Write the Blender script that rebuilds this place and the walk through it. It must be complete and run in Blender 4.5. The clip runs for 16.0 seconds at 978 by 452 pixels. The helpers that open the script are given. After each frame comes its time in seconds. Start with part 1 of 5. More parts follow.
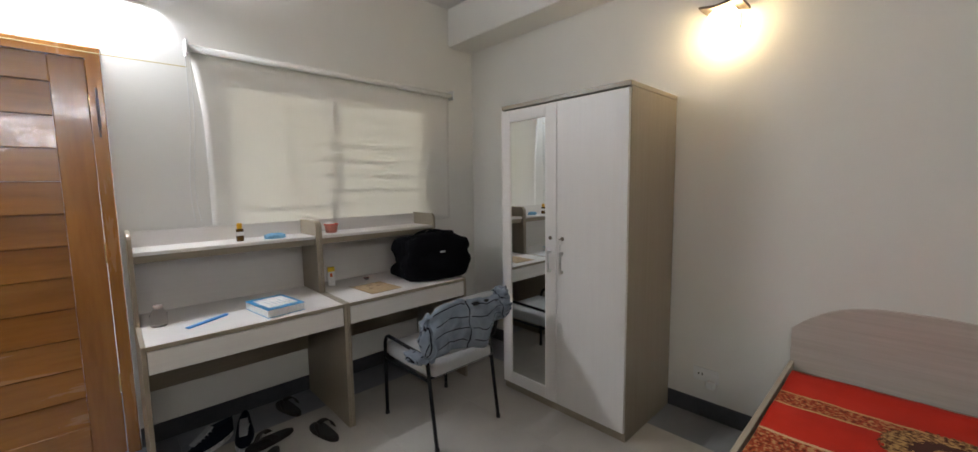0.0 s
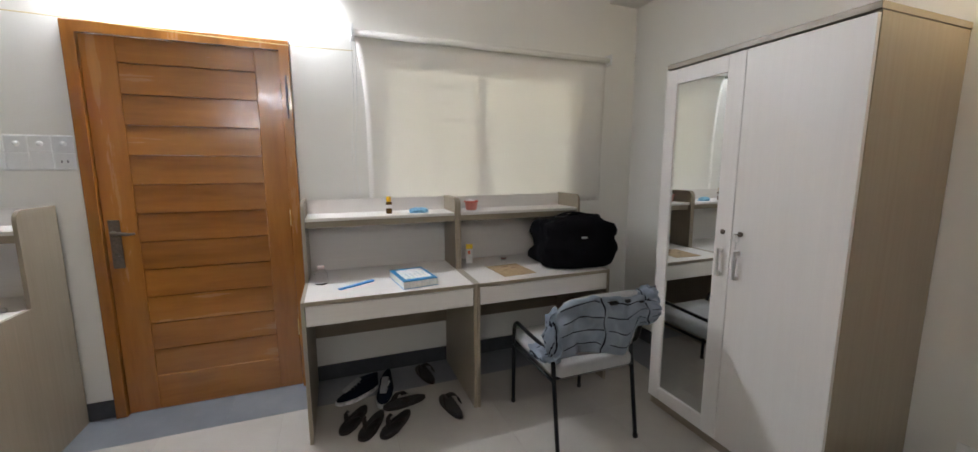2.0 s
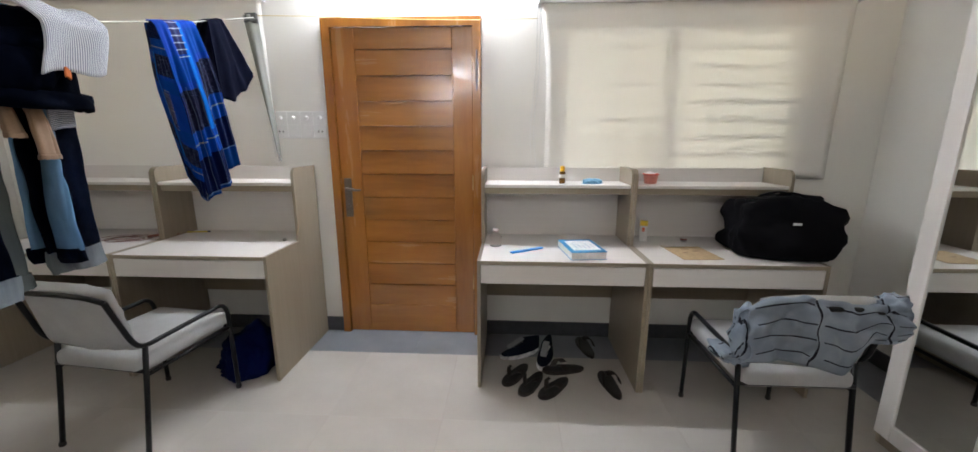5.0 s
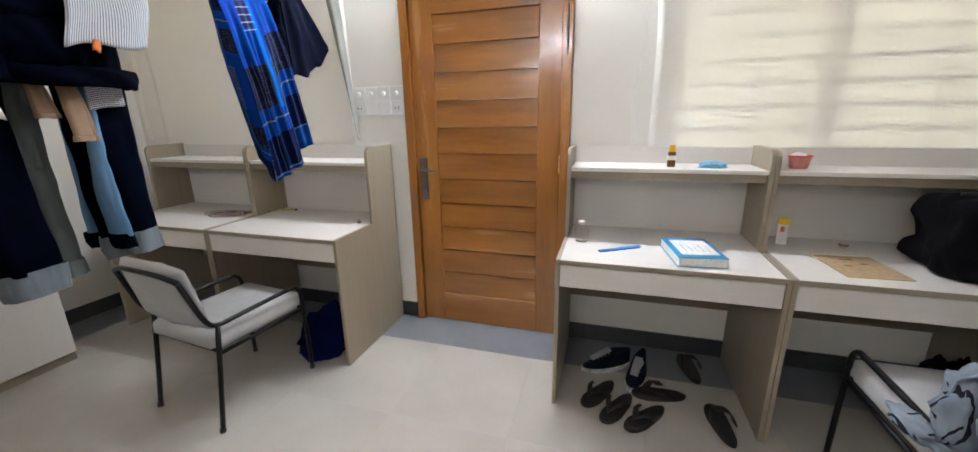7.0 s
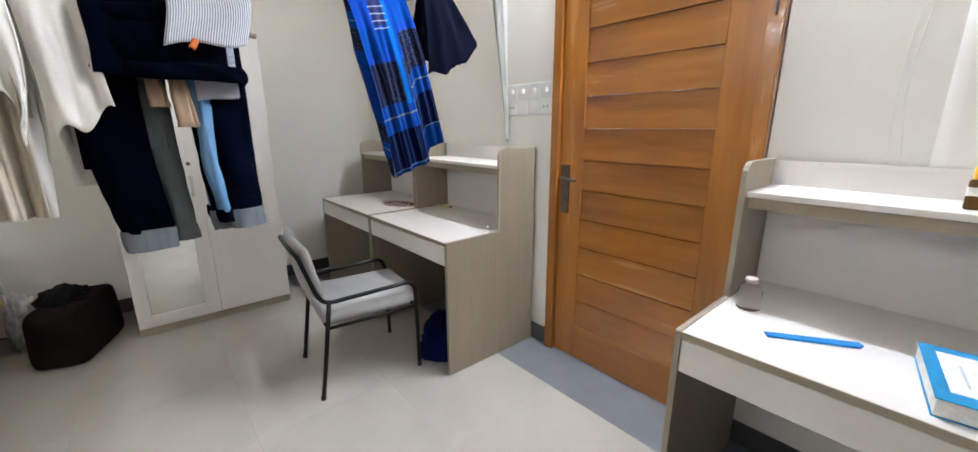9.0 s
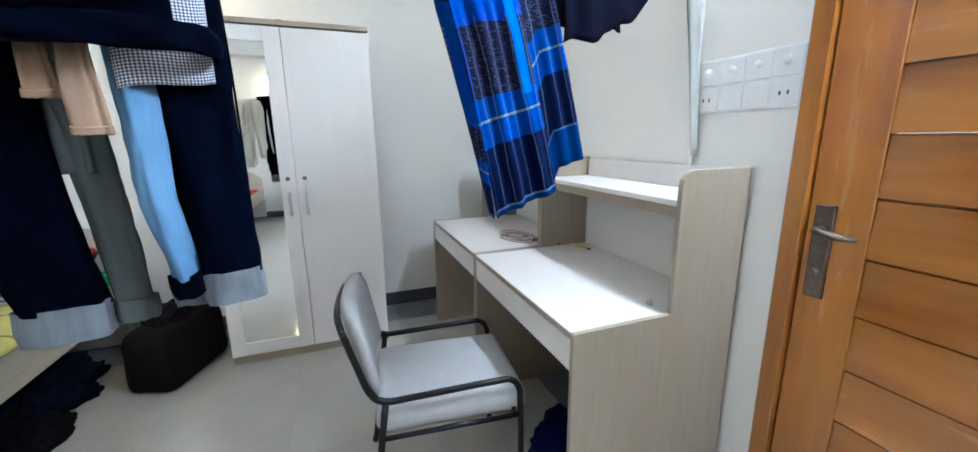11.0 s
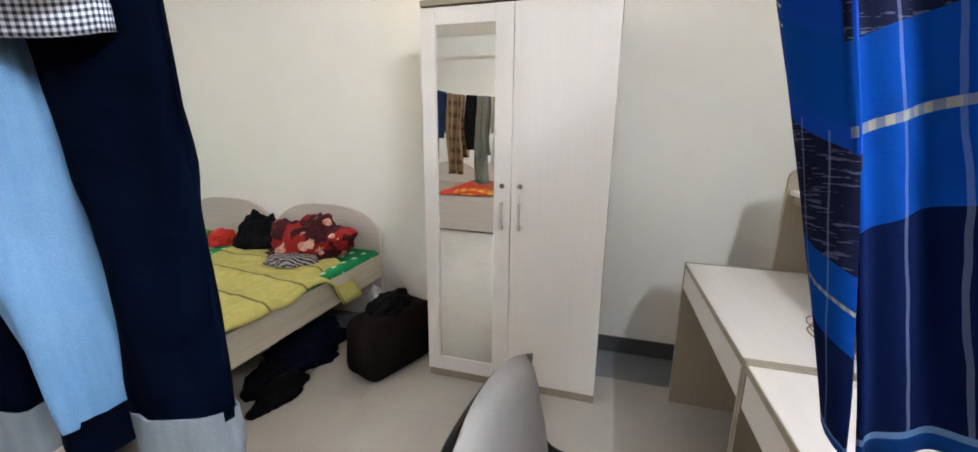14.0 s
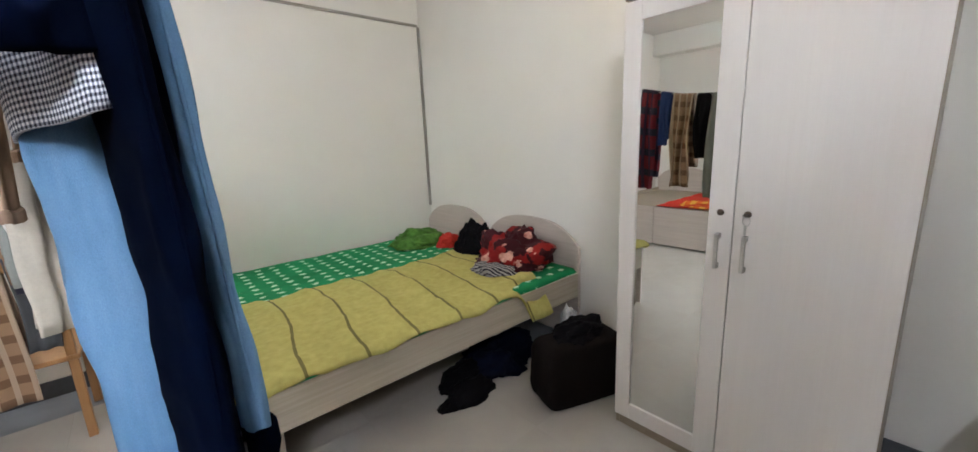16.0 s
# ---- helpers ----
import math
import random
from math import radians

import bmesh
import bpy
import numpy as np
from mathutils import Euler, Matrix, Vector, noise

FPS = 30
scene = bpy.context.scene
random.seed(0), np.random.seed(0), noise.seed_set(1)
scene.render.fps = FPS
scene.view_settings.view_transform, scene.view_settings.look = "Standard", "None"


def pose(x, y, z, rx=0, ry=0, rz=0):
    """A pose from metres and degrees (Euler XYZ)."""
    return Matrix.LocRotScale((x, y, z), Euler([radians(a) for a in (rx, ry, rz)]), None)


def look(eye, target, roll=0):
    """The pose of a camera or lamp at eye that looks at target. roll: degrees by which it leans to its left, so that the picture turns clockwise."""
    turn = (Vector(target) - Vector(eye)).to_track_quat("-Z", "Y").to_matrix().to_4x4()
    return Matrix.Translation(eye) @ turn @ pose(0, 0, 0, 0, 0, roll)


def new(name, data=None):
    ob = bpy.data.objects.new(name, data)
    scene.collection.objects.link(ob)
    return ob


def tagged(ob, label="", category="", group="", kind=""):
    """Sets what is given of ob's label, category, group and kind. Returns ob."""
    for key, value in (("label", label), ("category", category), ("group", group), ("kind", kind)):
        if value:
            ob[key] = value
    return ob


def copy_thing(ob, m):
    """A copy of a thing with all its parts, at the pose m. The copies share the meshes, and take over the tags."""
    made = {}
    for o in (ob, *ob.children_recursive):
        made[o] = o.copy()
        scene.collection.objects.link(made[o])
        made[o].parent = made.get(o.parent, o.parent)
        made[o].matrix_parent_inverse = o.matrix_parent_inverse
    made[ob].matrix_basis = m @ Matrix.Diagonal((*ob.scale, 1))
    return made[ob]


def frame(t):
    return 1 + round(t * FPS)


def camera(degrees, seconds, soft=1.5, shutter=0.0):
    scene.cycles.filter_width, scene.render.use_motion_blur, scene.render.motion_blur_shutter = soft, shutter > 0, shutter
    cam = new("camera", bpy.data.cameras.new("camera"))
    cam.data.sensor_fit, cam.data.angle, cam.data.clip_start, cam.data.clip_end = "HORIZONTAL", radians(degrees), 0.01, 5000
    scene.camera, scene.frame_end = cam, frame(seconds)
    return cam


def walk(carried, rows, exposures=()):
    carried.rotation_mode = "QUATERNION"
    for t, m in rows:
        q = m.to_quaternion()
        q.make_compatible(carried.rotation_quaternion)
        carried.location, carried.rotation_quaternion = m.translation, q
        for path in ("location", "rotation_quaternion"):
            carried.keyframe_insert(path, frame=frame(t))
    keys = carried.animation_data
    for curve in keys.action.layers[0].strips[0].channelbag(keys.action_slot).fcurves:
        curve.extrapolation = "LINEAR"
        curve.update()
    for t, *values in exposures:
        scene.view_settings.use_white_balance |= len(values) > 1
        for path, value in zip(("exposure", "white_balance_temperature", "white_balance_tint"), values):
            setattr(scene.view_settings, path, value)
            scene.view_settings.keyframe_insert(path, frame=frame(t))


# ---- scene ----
cam = camera(101.5, 16.0)
PATH = [
    (0, (0.981, -2.863, 1.418), (2.356, -1.425, 1.22), -0.8),
    (0.5, (1.049, -2.825, 1.403), (2.328, -1.301, 1.195), -0.9),
    (1, (1.096, -2.713, 1.41), (2.298, -1.128, 1.197), 0.5),
    (1.5, (1.152, -2.685, 1.418), (2.091, -0.93, 1.227), 0.6),
    (2, (1.228, -2.718, 1.399), (1.934, -0.869, 1.111), -0.1),
    (2.5, (1.261, -2.735, 1.394), (1.801, -0.834, 1.087), -0.5),
    (3, (1.264, -2.743, 1.391), (1.723, -0.825, 1.061), -0.4),
    (3.5, (1.263, -2.748, 1.387), (1.594, -0.804, 1.05), -0.7),
    (4, (1.244, -2.741, 1.381), (1.483, -0.784, 1.039), -0.6),
    (4.5, (1.231, -2.736, 1.376), (1.361, -0.772, 1.023), -0.4),
    (5, (1.203, -2.688, 1.381), (1.104, -0.735, 0.96), 0.1),
    (5.2, (1.183, -2.646, 1.394), (1.041, -0.705, 0.932), 0.8),
    (7.4, (1.282, -2.166, 1.352), (0.581, -0.368, 0.826), -0.6),
    (7.5, (1.293, -2.11, 1.337), (0.552, -0.326, 0.821), -0.3),
    (8, (1.317, -1.959, 1.338), (0.307, -0.312, 0.82), -0.4),
    (8.5, (1.451, -1.858, 1.338), (0.126, -0.432, 0.878), 0.7),
    (8.7, (1.506, -1.818, 1.327), (0.106, -0.465, 0.861), 0.5),
    (10.8, (0.854, -1.296, 1.315), (-0.922, -0.492, 0.867), -1.7),
    (11, (0.788, -1.254, 1.313), (-1.043, -0.573, 0.884), -0.7),
    (11.5, (0.619, -1.159, 1.326), (-1.293, -0.798, 0.865), 0.0),
    (12, (0.433, -1.14, 1.346), (-1.524, -0.93, 0.989), -1.0),
    (12.5, (0.324, -1.096, 1.334), (-1.633, -1.211, 0.937), -1.2),
    (13, (0.258, -1.04, 1.342), (-1.681, -1.35, 0.961), -0.0),
    (13.5, (0.208, -1.019, 1.358), (-1.701, -1.49, 0.996), 0.9),
    (14, (0.098, -1.054, 1.343), (-1.773, -1.598, 0.894), 0.6),
    (14.5, (-0.001, -1.098, 1.354), (-1.865, -1.724, 0.989), -0.7),
    (15, (-0.068, -1.092, 1.363), (-1.805, -2.012, 0.996), 0.5),
    (15.5, (-0.132, -1.039, 1.373), (-1.679, -2.237, 0.957), 0.9),
    (16, (-0.171, -1.007, 1.385), (-1.457, -2.481, 0.975), -2.4),
]
walk(cam, [(t, look(eye, target, roll)) for t, eye, target, roll in PATH],
     [(0.0, 0.17, 6450, 9), (1.0, 0.25, 6450, 9), (2.5, 0.45, 6400, 9), (4.5, 0.61, 6400, 9), (5.2, 0.73, 6400, 9), (8.0, 0.95, 6400, 8),
      (8.7, 1.01, 6350, 8), (11.0, 1.36, 5450, 3), (11.5, 1.31, 5700, 2), (12.5, 1.22, 6400, 8), (13.5, 1.34, 6350, 8), (14.5, 1.36, 6380, 9), (15.5, 1.11, 6340, 10), (16.0, 1.07, 6320, 10)])

# ---------------------------------------------------------------- light
world = bpy.data.worlds.new("world")
scene.world = world
world.use_nodes = True
world.node_tree.nodes["Background"].inputs[0].default_value = (0.95, 0.97, 1.0, 1)
world.node_tree.nodes["Background"].inputs[1].default_value = 3.0

# ---------------------------------------------------------------- room numbers
WX, EX, SY, H = -2.345, 3.52, -4.37, 2.95      # west, east, south walls, ceiling
TH = 0.16                                      # wall thickness


# ---------------------------------------------------------------- mesh helpers
def box(bm, x0, x1, y0, y1, z0, z1, bev=0.0, seg=1, m=None):
    vs = [bm.verts.new((x, y, z)) for x in (x0, x1) for y in (y0, y1) for z in (z0, z1)]
    fs = [bm.faces.new([vs[i] for i in q]) for q in ((0, 1, 3, 2), (4, 6, 7, 5), (0, 4, 5, 1), (2, 3, 7, 6), (0, 2, 6, 4), (1, 5, 7, 3))]
    geo = vs
    if bev:
        es = list({e for f in fs for e in f.edges})
        r = bmesh.ops.bevel(bm, geom=es, offset=bev, segments=seg, affect="EDGES", profile=0.5)
        geo = list({v for f in r["faces"] for v in f.verts} | {v for v in vs if v.is_valid})
    if m is not None:
        bmesh.ops.transform(bm, matrix=m, verts=[v for v in geo if v.is_valid])
    return bm


def tube(bm, pts, r, n=10, closed=False, caps=True, flat=1.0):
    """A round bar through the points pts; r: one radius or one for each point."""
    pts = [Vector(p) for p in pts]
    rs = r if isinstance(r, (list, tuple)) else [r] * len(pts)
    rings, up = [], None
    for i, p in enumerate(pts):
        a = pts[i - 1] if (i or closed) else p
        b = pts[(i + 1) % len(pts)] if (i < len(pts) - 1 or closed) else p
        d = (b - a).normalized()
        if up is None:
            up = d.orthogonal().normalized()
        up = (up - d * up.dot(d)).normalized()
        side = d.cross(up)
        rings.append([bm.verts.new(p + (up * math.cos(k) + side * math.sin(k) * flat) * rs[i]) for k in (2 * math.pi * j / n for j in range(n))])
    for i in range(len(rings) - (0 if closed else 1)):
        A, B = rings[i], rings[(i + 1) % len(rings)]
        for j in range(n):
            bm.faces.new((A[j], A[(j + 1) % n], B[(j + 1) % n], B[j]))
    if caps and not closed:
        bm.faces.new(list(reversed(rings[0])))
        bm.faces.new(rings[-1])
    return bm


def curve_pts(keys, n=8):
    """A smooth line through the keys."""
    keys = [Vector(k) for k in keys]
    out = []
    for i in range(len(keys) - 1):
        p0, p1, p2, p3 = keys[max(i - 1, 0)], keys[i], keys[i + 1], keys[min(i + 2, len(keys) - 1)]
        for j in range(n):
            t = j / n
            out.append(0.5 * (2 * p1 + (p2 - p0) * t + (2 * p0 - 5 * p1 + 4 * p2 - p3) * t * t + (3 * p1 - p0 - 3 * p2 + p3) * t ** 3))
    return out + [keys[-1]]


def prism(bm, outline, axis, a, b, bev=0.0):
    """An outline of 2D points drawn out along an axis from a to b."""
    def at(p, v):
        return (v, p[0], p[1]) if axis == "x" else (p[0], v, p[1]) if axis == "y" else (p[0], p[1], v)
    A = [bm.verts.new(at(p, a)) for p in outline]
    B = [bm.verts.new(at(p, b)) for p in outline]
    n = len(outline)
    fs = [bm.faces.new(A), bm.faces.new(list(reversed(B)))]
    for i in range(n):
        fs.append(bm.faces.new((A[i], B[i], B[(i + 1) % n], A[(i + 1) % n])))
    if bev:
        es = [e for f in fs[:2] for e in f.edges]
        bmesh.ops.bevel(bm, geom=es, offset=bev, segments=1, affect="EDGES")
    return bm


def lathe(bm, prof, n=20, c=(0, 0, 0)):
    rings = [[bm.verts.new((c[0] + r * math.cos(2 * math.pi * j / n), c[1] + r * math.sin(2 * math.pi * j / n), c[2] + z)) for j in range(n)] for r, z in prof]
    for A, B in zip(rings, rings[1:]):
        for j in range(n):
            bm.faces.new((A[j], A[(j + 1) % n], B[(j + 1) % n], B[j]))
    bm.faces.new(list(reversed(rings[0])))
    bm.faces.new(rings[-1])
    return bm


def sheet(bm, f, nu, nv, uv=None):
    """A grid of points f(u, v), u and v from 0 to 1."""
    lay = bm.loops.layers.uv.verify()
    V = [[bm.verts.new(f(i / nu, j / nv)) for j in range(nv + 1)] for i in range(nu + 1)]
    for i in range(nu):
        for j in range(nv):
            fc = bm.faces.new((V[i][j], V[i + 1][j], V[i + 1][j + 1], V[i][j + 1]))
            for lp, (a, b) in zip(fc.loops, ((i, j), (i + 1, j), (i + 1, j + 1), (i, j + 1))):
                lp[lay].uv = (a / nu, b / nv)
    return bm


def to_mesh(name, bm, mat, smooth=False):
    bmesh.ops.recalc_face_normals(bm, faces=bm.faces)
    me = bpy.data.meshes.new(name)
    bm.to_mesh(me)
    bm.free()
    if smooth:
        for p in me.polygons:
            p.use_smooth = True
    me.materials.append(mat)
    return me


def part(name, bm, mat, parent=None, label="", smooth=False, thick=0.0):
    ob = new(name, to_mesh(name, bm, mat, smooth))
    if parent:
        ob.parent = parent
    if label:
        ob["label"] = label
    if thick:
        md = ob.modifiers.new("thick", "SOLIDIFY")
        md.thickness, md.offset = thick, 0
    return ob


def thing(name, label, category, group="", at=(0, 0, 0), rz=0):
    ob = new(name)
    ob.empty_display_size = 0.1
    ob.matrix_basis = pose(*at, 0, 0, rz)
    return tagged(ob, label, category, group)


def setting(name, bm, mat, smooth=False, parent=None, label=""):
    ob = part(name, bm, mat, parent, label, smooth)
    ob["kind"] = "structure"
    return ob


# ---------------------------------------------------------------- materials
class Nodes:
    """A short way to write a material's nodes."""
    def __init__(self, name, rough=0.5, metal=0.0, spec=0.5):
        self.m = bpy.data.materials.new(name)
        self.m.use_nodes = True
        self.t = self.m.node_tree
        self.b = self.t.nodes["Principled BSDF"]
        self.b.inputs["Roughness"].default_value = rough
        self.b.inputs["Metallic"].default_value = metal
        self.b.inputs["Specular IOR Level"].default_value = spec

    def add(self, kind, **ins):
        n = self.t.nodes.new(kind)
        for k, v in ins.items():
            self.put(n, k.replace("_", " "), v)
        return n

    def put(self, n, key, v):
        s = n.inputs[int(key[1:])] if key[0] == "i" and key[1:].isdigit() else n.inputs[key]
        if isinstance(v, bpy.types.NodeSocket):
            self.t.links.new(v, s)
        else:
            s.default_value = v

    def coords(self, scale=(1, 1, 1), kind="Object", rot=(0, 0, 0)):
        c = self.add("ShaderNodeTexCoord")
        mp = self.add("ShaderNodeMapping", Vector=c.outputs[kind], Scale=scale, Rotation=rot)
        return mp.outputs[0]

    def noise(self, vec, scale, detail=4.0, rough=0.55):
        return self.add("ShaderNodeTexNoise", Vector=vec, Scale=scale, Detail=detail, Roughness=rough).outputs[0]

    def ramp(self, fac, stops):
        r = self.add("ShaderNodeValToRGB", Fac=fac)
        el = r.color_ramp.elements
        while len(el) < len(stops):
            el.new(0.5)
        for e, (p, c) in zip(el, stops):
            e.position, e.color = p, (*c, 1) if len(c) == 3 else c
        return r.outputs[0]

    def mix(self, fac, a, b, blend="MIX"):
        n = self.t.nodes.new("ShaderNodeMix")
        n.data_type, n.blend_type = "RGBA", blend
        for i, v in ((0, fac), (6, a), (7, b)):
            if isinstance(v, bpy.types.NodeSocket):
                self.t.links.new(v, n.inputs[i])
            else:
                n.inputs[i].default_value = v if i == 0 else (*v, 1)
        return n.outputs[2]

    def math(self, op, a, b=0.0):
        n = self.t.nodes.new("ShaderNodeMath")
        n.operation = op
        for i, v in ((0, a), (1, b)):
            if isinstance(v, bpy.types.NodeSocket):
                self.t.links.new(v, n.inputs[i])
            else:
                n.inputs[i].default_value = v
        return n.outputs[0]

    def color(self, v):
        self.put(self.b, "Base Color", v if isinstance(v, bpy.types.NodeSocket) else (*v, 1))

    def rough(self, v):
        self.put(self.b, "Roughness", v)

    def bump(self, h, strength=0.2, dist=0.002):
        n = self.add("ShaderNodeBump", Height=h, Strength=strength, Distance=dist)
        self.put(self.b, "Normal", n.outputs[0])
        return self


def plain(name, col, rough=0.5, metal=0.0, grain=0.06, scale=60, bump=0.1, dist=0.001):
    s = Nodes(name, rough, metal)
    v = s.coords()
    n = s.noise(v, scale)
    lo, hi = [max(c * (1 - grain * 2), 0) for c in col], [min(c * (1 + grain * 2), 1) for c in col]
    s.color(s.ramp(n, [(0.3, lo), (0.7, hi)]))
    if bump:
        s.bump(n, bump, dist)
    return s.m


def paint(name, col):
    s = Nodes(name, 0.55, spec=0.35)
    v = s.coords()
    big, fine = s.noise(v, 1.3, 5), s.noise(v, 90, 3)
    c = s.ramp(big, [(0.3, [x * 0.955 for x in col]), (0.7, col)])
    s.color(s.mix(s.math("MULTIPLY", fine, 0.06), c, [x * 0.8 for x in col]))
    return s.bump(s.math("ADD", fine, s.math("MULTIPLY", big, 0.6)), 0.12, 0.002).m


def laminate(name, a, b, axis="z", rough=0.38, grain=1.0):
    """Printed wood-grain board; the grain runs along the axis."""
    s = Nodes(name, rough, spec=0.45)
    k = {"x": (1.6, 55, 55), "y": (55, 1.6, 55), "z": (55, 55, 1.6)}[axis]
    inf = s.add("ShaderNodeObjectInfo")
    off = s.add("ShaderNodeVectorMath", i0=s.coords(k), i1=s.add("ShaderNodeCombineXYZ", X=s.math("MULTIPLY", inf.outputs["Random"], 40.0)).outputs[0])
    n1, n2 = s.noise(off.outputs[0], 1.0, 6, 0.6), s.noise(off.outputs[0], 4.5, 3, 0.5)
    f = s.math("ADD", s.math("MULTIPLY", n1, 0.65), s.math("MULTIPLY", n2, 0.35))
    s.color(s.ramp(f, [(0.5 - 0.22 * grain, a), (0.5, [(p + q) / 2 for p, q in zip(a, b)]), (0.5 + 0.22 * grain, b)]))
    return s.bump(n2, 0.08, 0.001).m


def teak(name, axis="z"):
    s = Nodes(name, 0.24, spec=0.5)
    k = {"x": (1.0, 9, 9), "z": (9, 9, 1.0)}[axis]
    inf = s.add("ShaderNodeObjectInfo")
    off = s.add("ShaderNodeVectorMath", i0=s.coords(k), i1=s.add("ShaderNodeCombineXYZ", X=s.math("MULTIPLY", inf.outputs["Random"], 50.0), Z=s.math("MULTIPLY", inf.outputs["Random"], 30.0)).outputs[0])
    n1, n2 = s.noise(off.outputs[0], 0.9, 7, 0.62), s.noise(off.outputs[0], 7.0, 4, 0.6)
    f = s.math("ADD", s.math("MULTIPLY", n1, 0.86), s.math("MULTIPLY", n2, 0.14))
    c = s.ramp(f, [(0.24, (0.19, 0.062, 0.011)), (0.42, (0.29, 0.106, 0.016)), (0.6, (0.37, 0.146, 0.023)), (0.8, (0.44, 0.19, 0.037))])
    tone = s.ramp(inf.outputs["Random"], [(0.0, (0.84, 0.81, 0.78)), (1.0, (1.0, 1.0, 1.0))])
    s.color(s.mix(1.0, c, tone, "MULTIPLY"))
    s.rough(s.ramp(n1, [(0.3, (0.18,) * 3), (0.7, (0.3,) * 3)]))
    s.put(s.b, "Coat Weight", 0.7)
    s.put(s.b, "Coat Roughness", 0.07)
    wave = s.noise(s.coords((13, 13, 6)), 1.0, 3)
    cb = s.add("ShaderNodeBump", Height=wave, Strength=0.55, Distance=0.008)
    s.put(s.b, "Coat Normal", cb.outputs[0])
    return s.bump(n2, 0.1, 0.001).m


def cloth(name, col, rough=0.9, grain=0.12, weave=900, vary=7):
    s = Nodes(name, rough, spec=0.2 if max(col) > 0.1 else 0.03)
    v = s.coords()
    big, fine = s.noise(v, vary, 4), s.noise(v, weave * 0.25, 2)
    c = s.ramp(big, [(0.3, [x * (1 - grain) for x in col]), (0.7, [min(1, x * (1 + grain)) for x in col])])
    s.color(s.mix(s.math("MULTIPLY", fine, 0.35), c, [x * 0.55 for x in col]))
    return s.bump(fine, 0.35, 0.001).m


def stripes(s, coord, period, lo, hi):
    """1 where the coordinate falls between lo and hi of its period."""
    f = s.math("FRACT", s.math("DIVIDE", coord, period))
    return s.math("MULTIPLY", s.math("GREATER_THAN", f, lo), s.math("LESS_THAN", f, hi))


def uv_axes(s):
    c = s.add("ShaderNodeTexCoord")
    x = s.add("ShaderNodeSeparateXYZ", Vector=c.outputs["UV"])
    return x.outputs[0], x.outputs[1]


WALL = paint("wall_paint", (0.812, 0.80, 0.762))
CEIL = paint("ceiling_paint", (0.80, 0.79, 0.76))
OAK_Z = laminate("grey_oak_upright", (0.245, 0.204, 0.150), (0.335, 0.286, 0.220), "z", grain=1.5)
OAK_X = laminate("grey_oak_lying", (0.245, 0.204, 0.150), (0.335, 0.286, 0.220), "x", grain=1.5)
WHITE_Z = laminate("white_oak_upright", (0.685, 0.652, 0.63), (0.72, 0.69, 0.668), "z")
WHITE_X = laminate("white_oak_lying", (0.645, 0.612, 0.588), (0.725, 0.695, 0.67), "x", grain=1.6)
BED_X = laminate("bed_board", (0.375, 0.33, 0.25), (0.49, 0.44, 0.35), "x", grain=0.8)
BED_Y = laminate("headboard_board", (0.485, 0.425, 0.38), (0.58, 0.515, 0.47), "y", grain=0.7)
TEAK_Z, TEAK_X = teak("varnished_teak_upright"), teak("varnished_teak_lying", "x")
STEEL = plain("brushed_steel", (0.55, 0.54, 0.52), 0.32, 1.0, 0.05, 200, 0.05)
BRONZE = plain("aged_bronze", (0.16, 0.125, 0.10), 0.35, 0.9, 0.12, 80)
BRASS = plain("brass", (0.6, 0.42, 0.16), 0.3, 1.0)
BLACK_TUBE = plain("black_lacquered_tube", (0.006, 0.0065, 0.008), 0.36, 0.0, 0.1, 120, 0.03)
BLACK_TUBE.node_tree.nodes["Principled BSDF"].inputs["Specular IOR Level"].default_value = 0.22
SEAT = cloth("grey_seat_fabric", (0.40, 0.40, 0.405), 0.85, 0.09)
WHITE_PLASTIC = plain("white_plastic", (0.78, 0.79, 0.79), 0.3, 0, 0.015, 30, 0.02)
BLACK_FABRIC = cloth("black_bag_fabric", (0.0055, 0.0055, 0.007), 0.75)
BROWN_BLACK = cloth("brown_black_bag_fabric", (0.0105, 0.0082, 0.008), 0.75)
DARK_RUBBER = plain("dark_brown_rubber", (0.018, 0.013, 0.011), 0.65, 0, 0.2, 50)
BLACK_RUBBER = plain("black_rubber", (0.015, 0.014, 0.014), 0.55)
SKIRT = plain("grey_tile_skirting", (0.055, 0.058, 0.066), 0.3, 0, 0.08, 25, 0.03)

s = Nodes("mirror_glass", 0.015, 1.0)
s.color((0.86, 0.89, 0.88))
MIRROR = s.m

s = Nodes("cream_floor_tile", 0.16, spec=0.5)
v = s.coords()
inf = s.add("ShaderNodeObjectInfo")
n1, n2 = s.noise(v, 2.2, 6), s.noise(v, 120, 3)
c = s.ramp(n1, [(0.3, (0.41, 0.385, 0.355)), (0.7, (0.485, 0.455, 0.423))])
c = s.mix(s.math("MULTIPLY", n2, 0.12), c, (0.40, 0.37, 0.32))
s.color(s.mix(s.math("MULTIPLY", inf.outputs["Random"], 0.10), c, (0.46, 0.43, 0.38)))
s.rough(s.ramp(n1, [(0.3, (0.07,) * 3), (0.75, (0.15,) * 3)]))
FLOOR = s.m

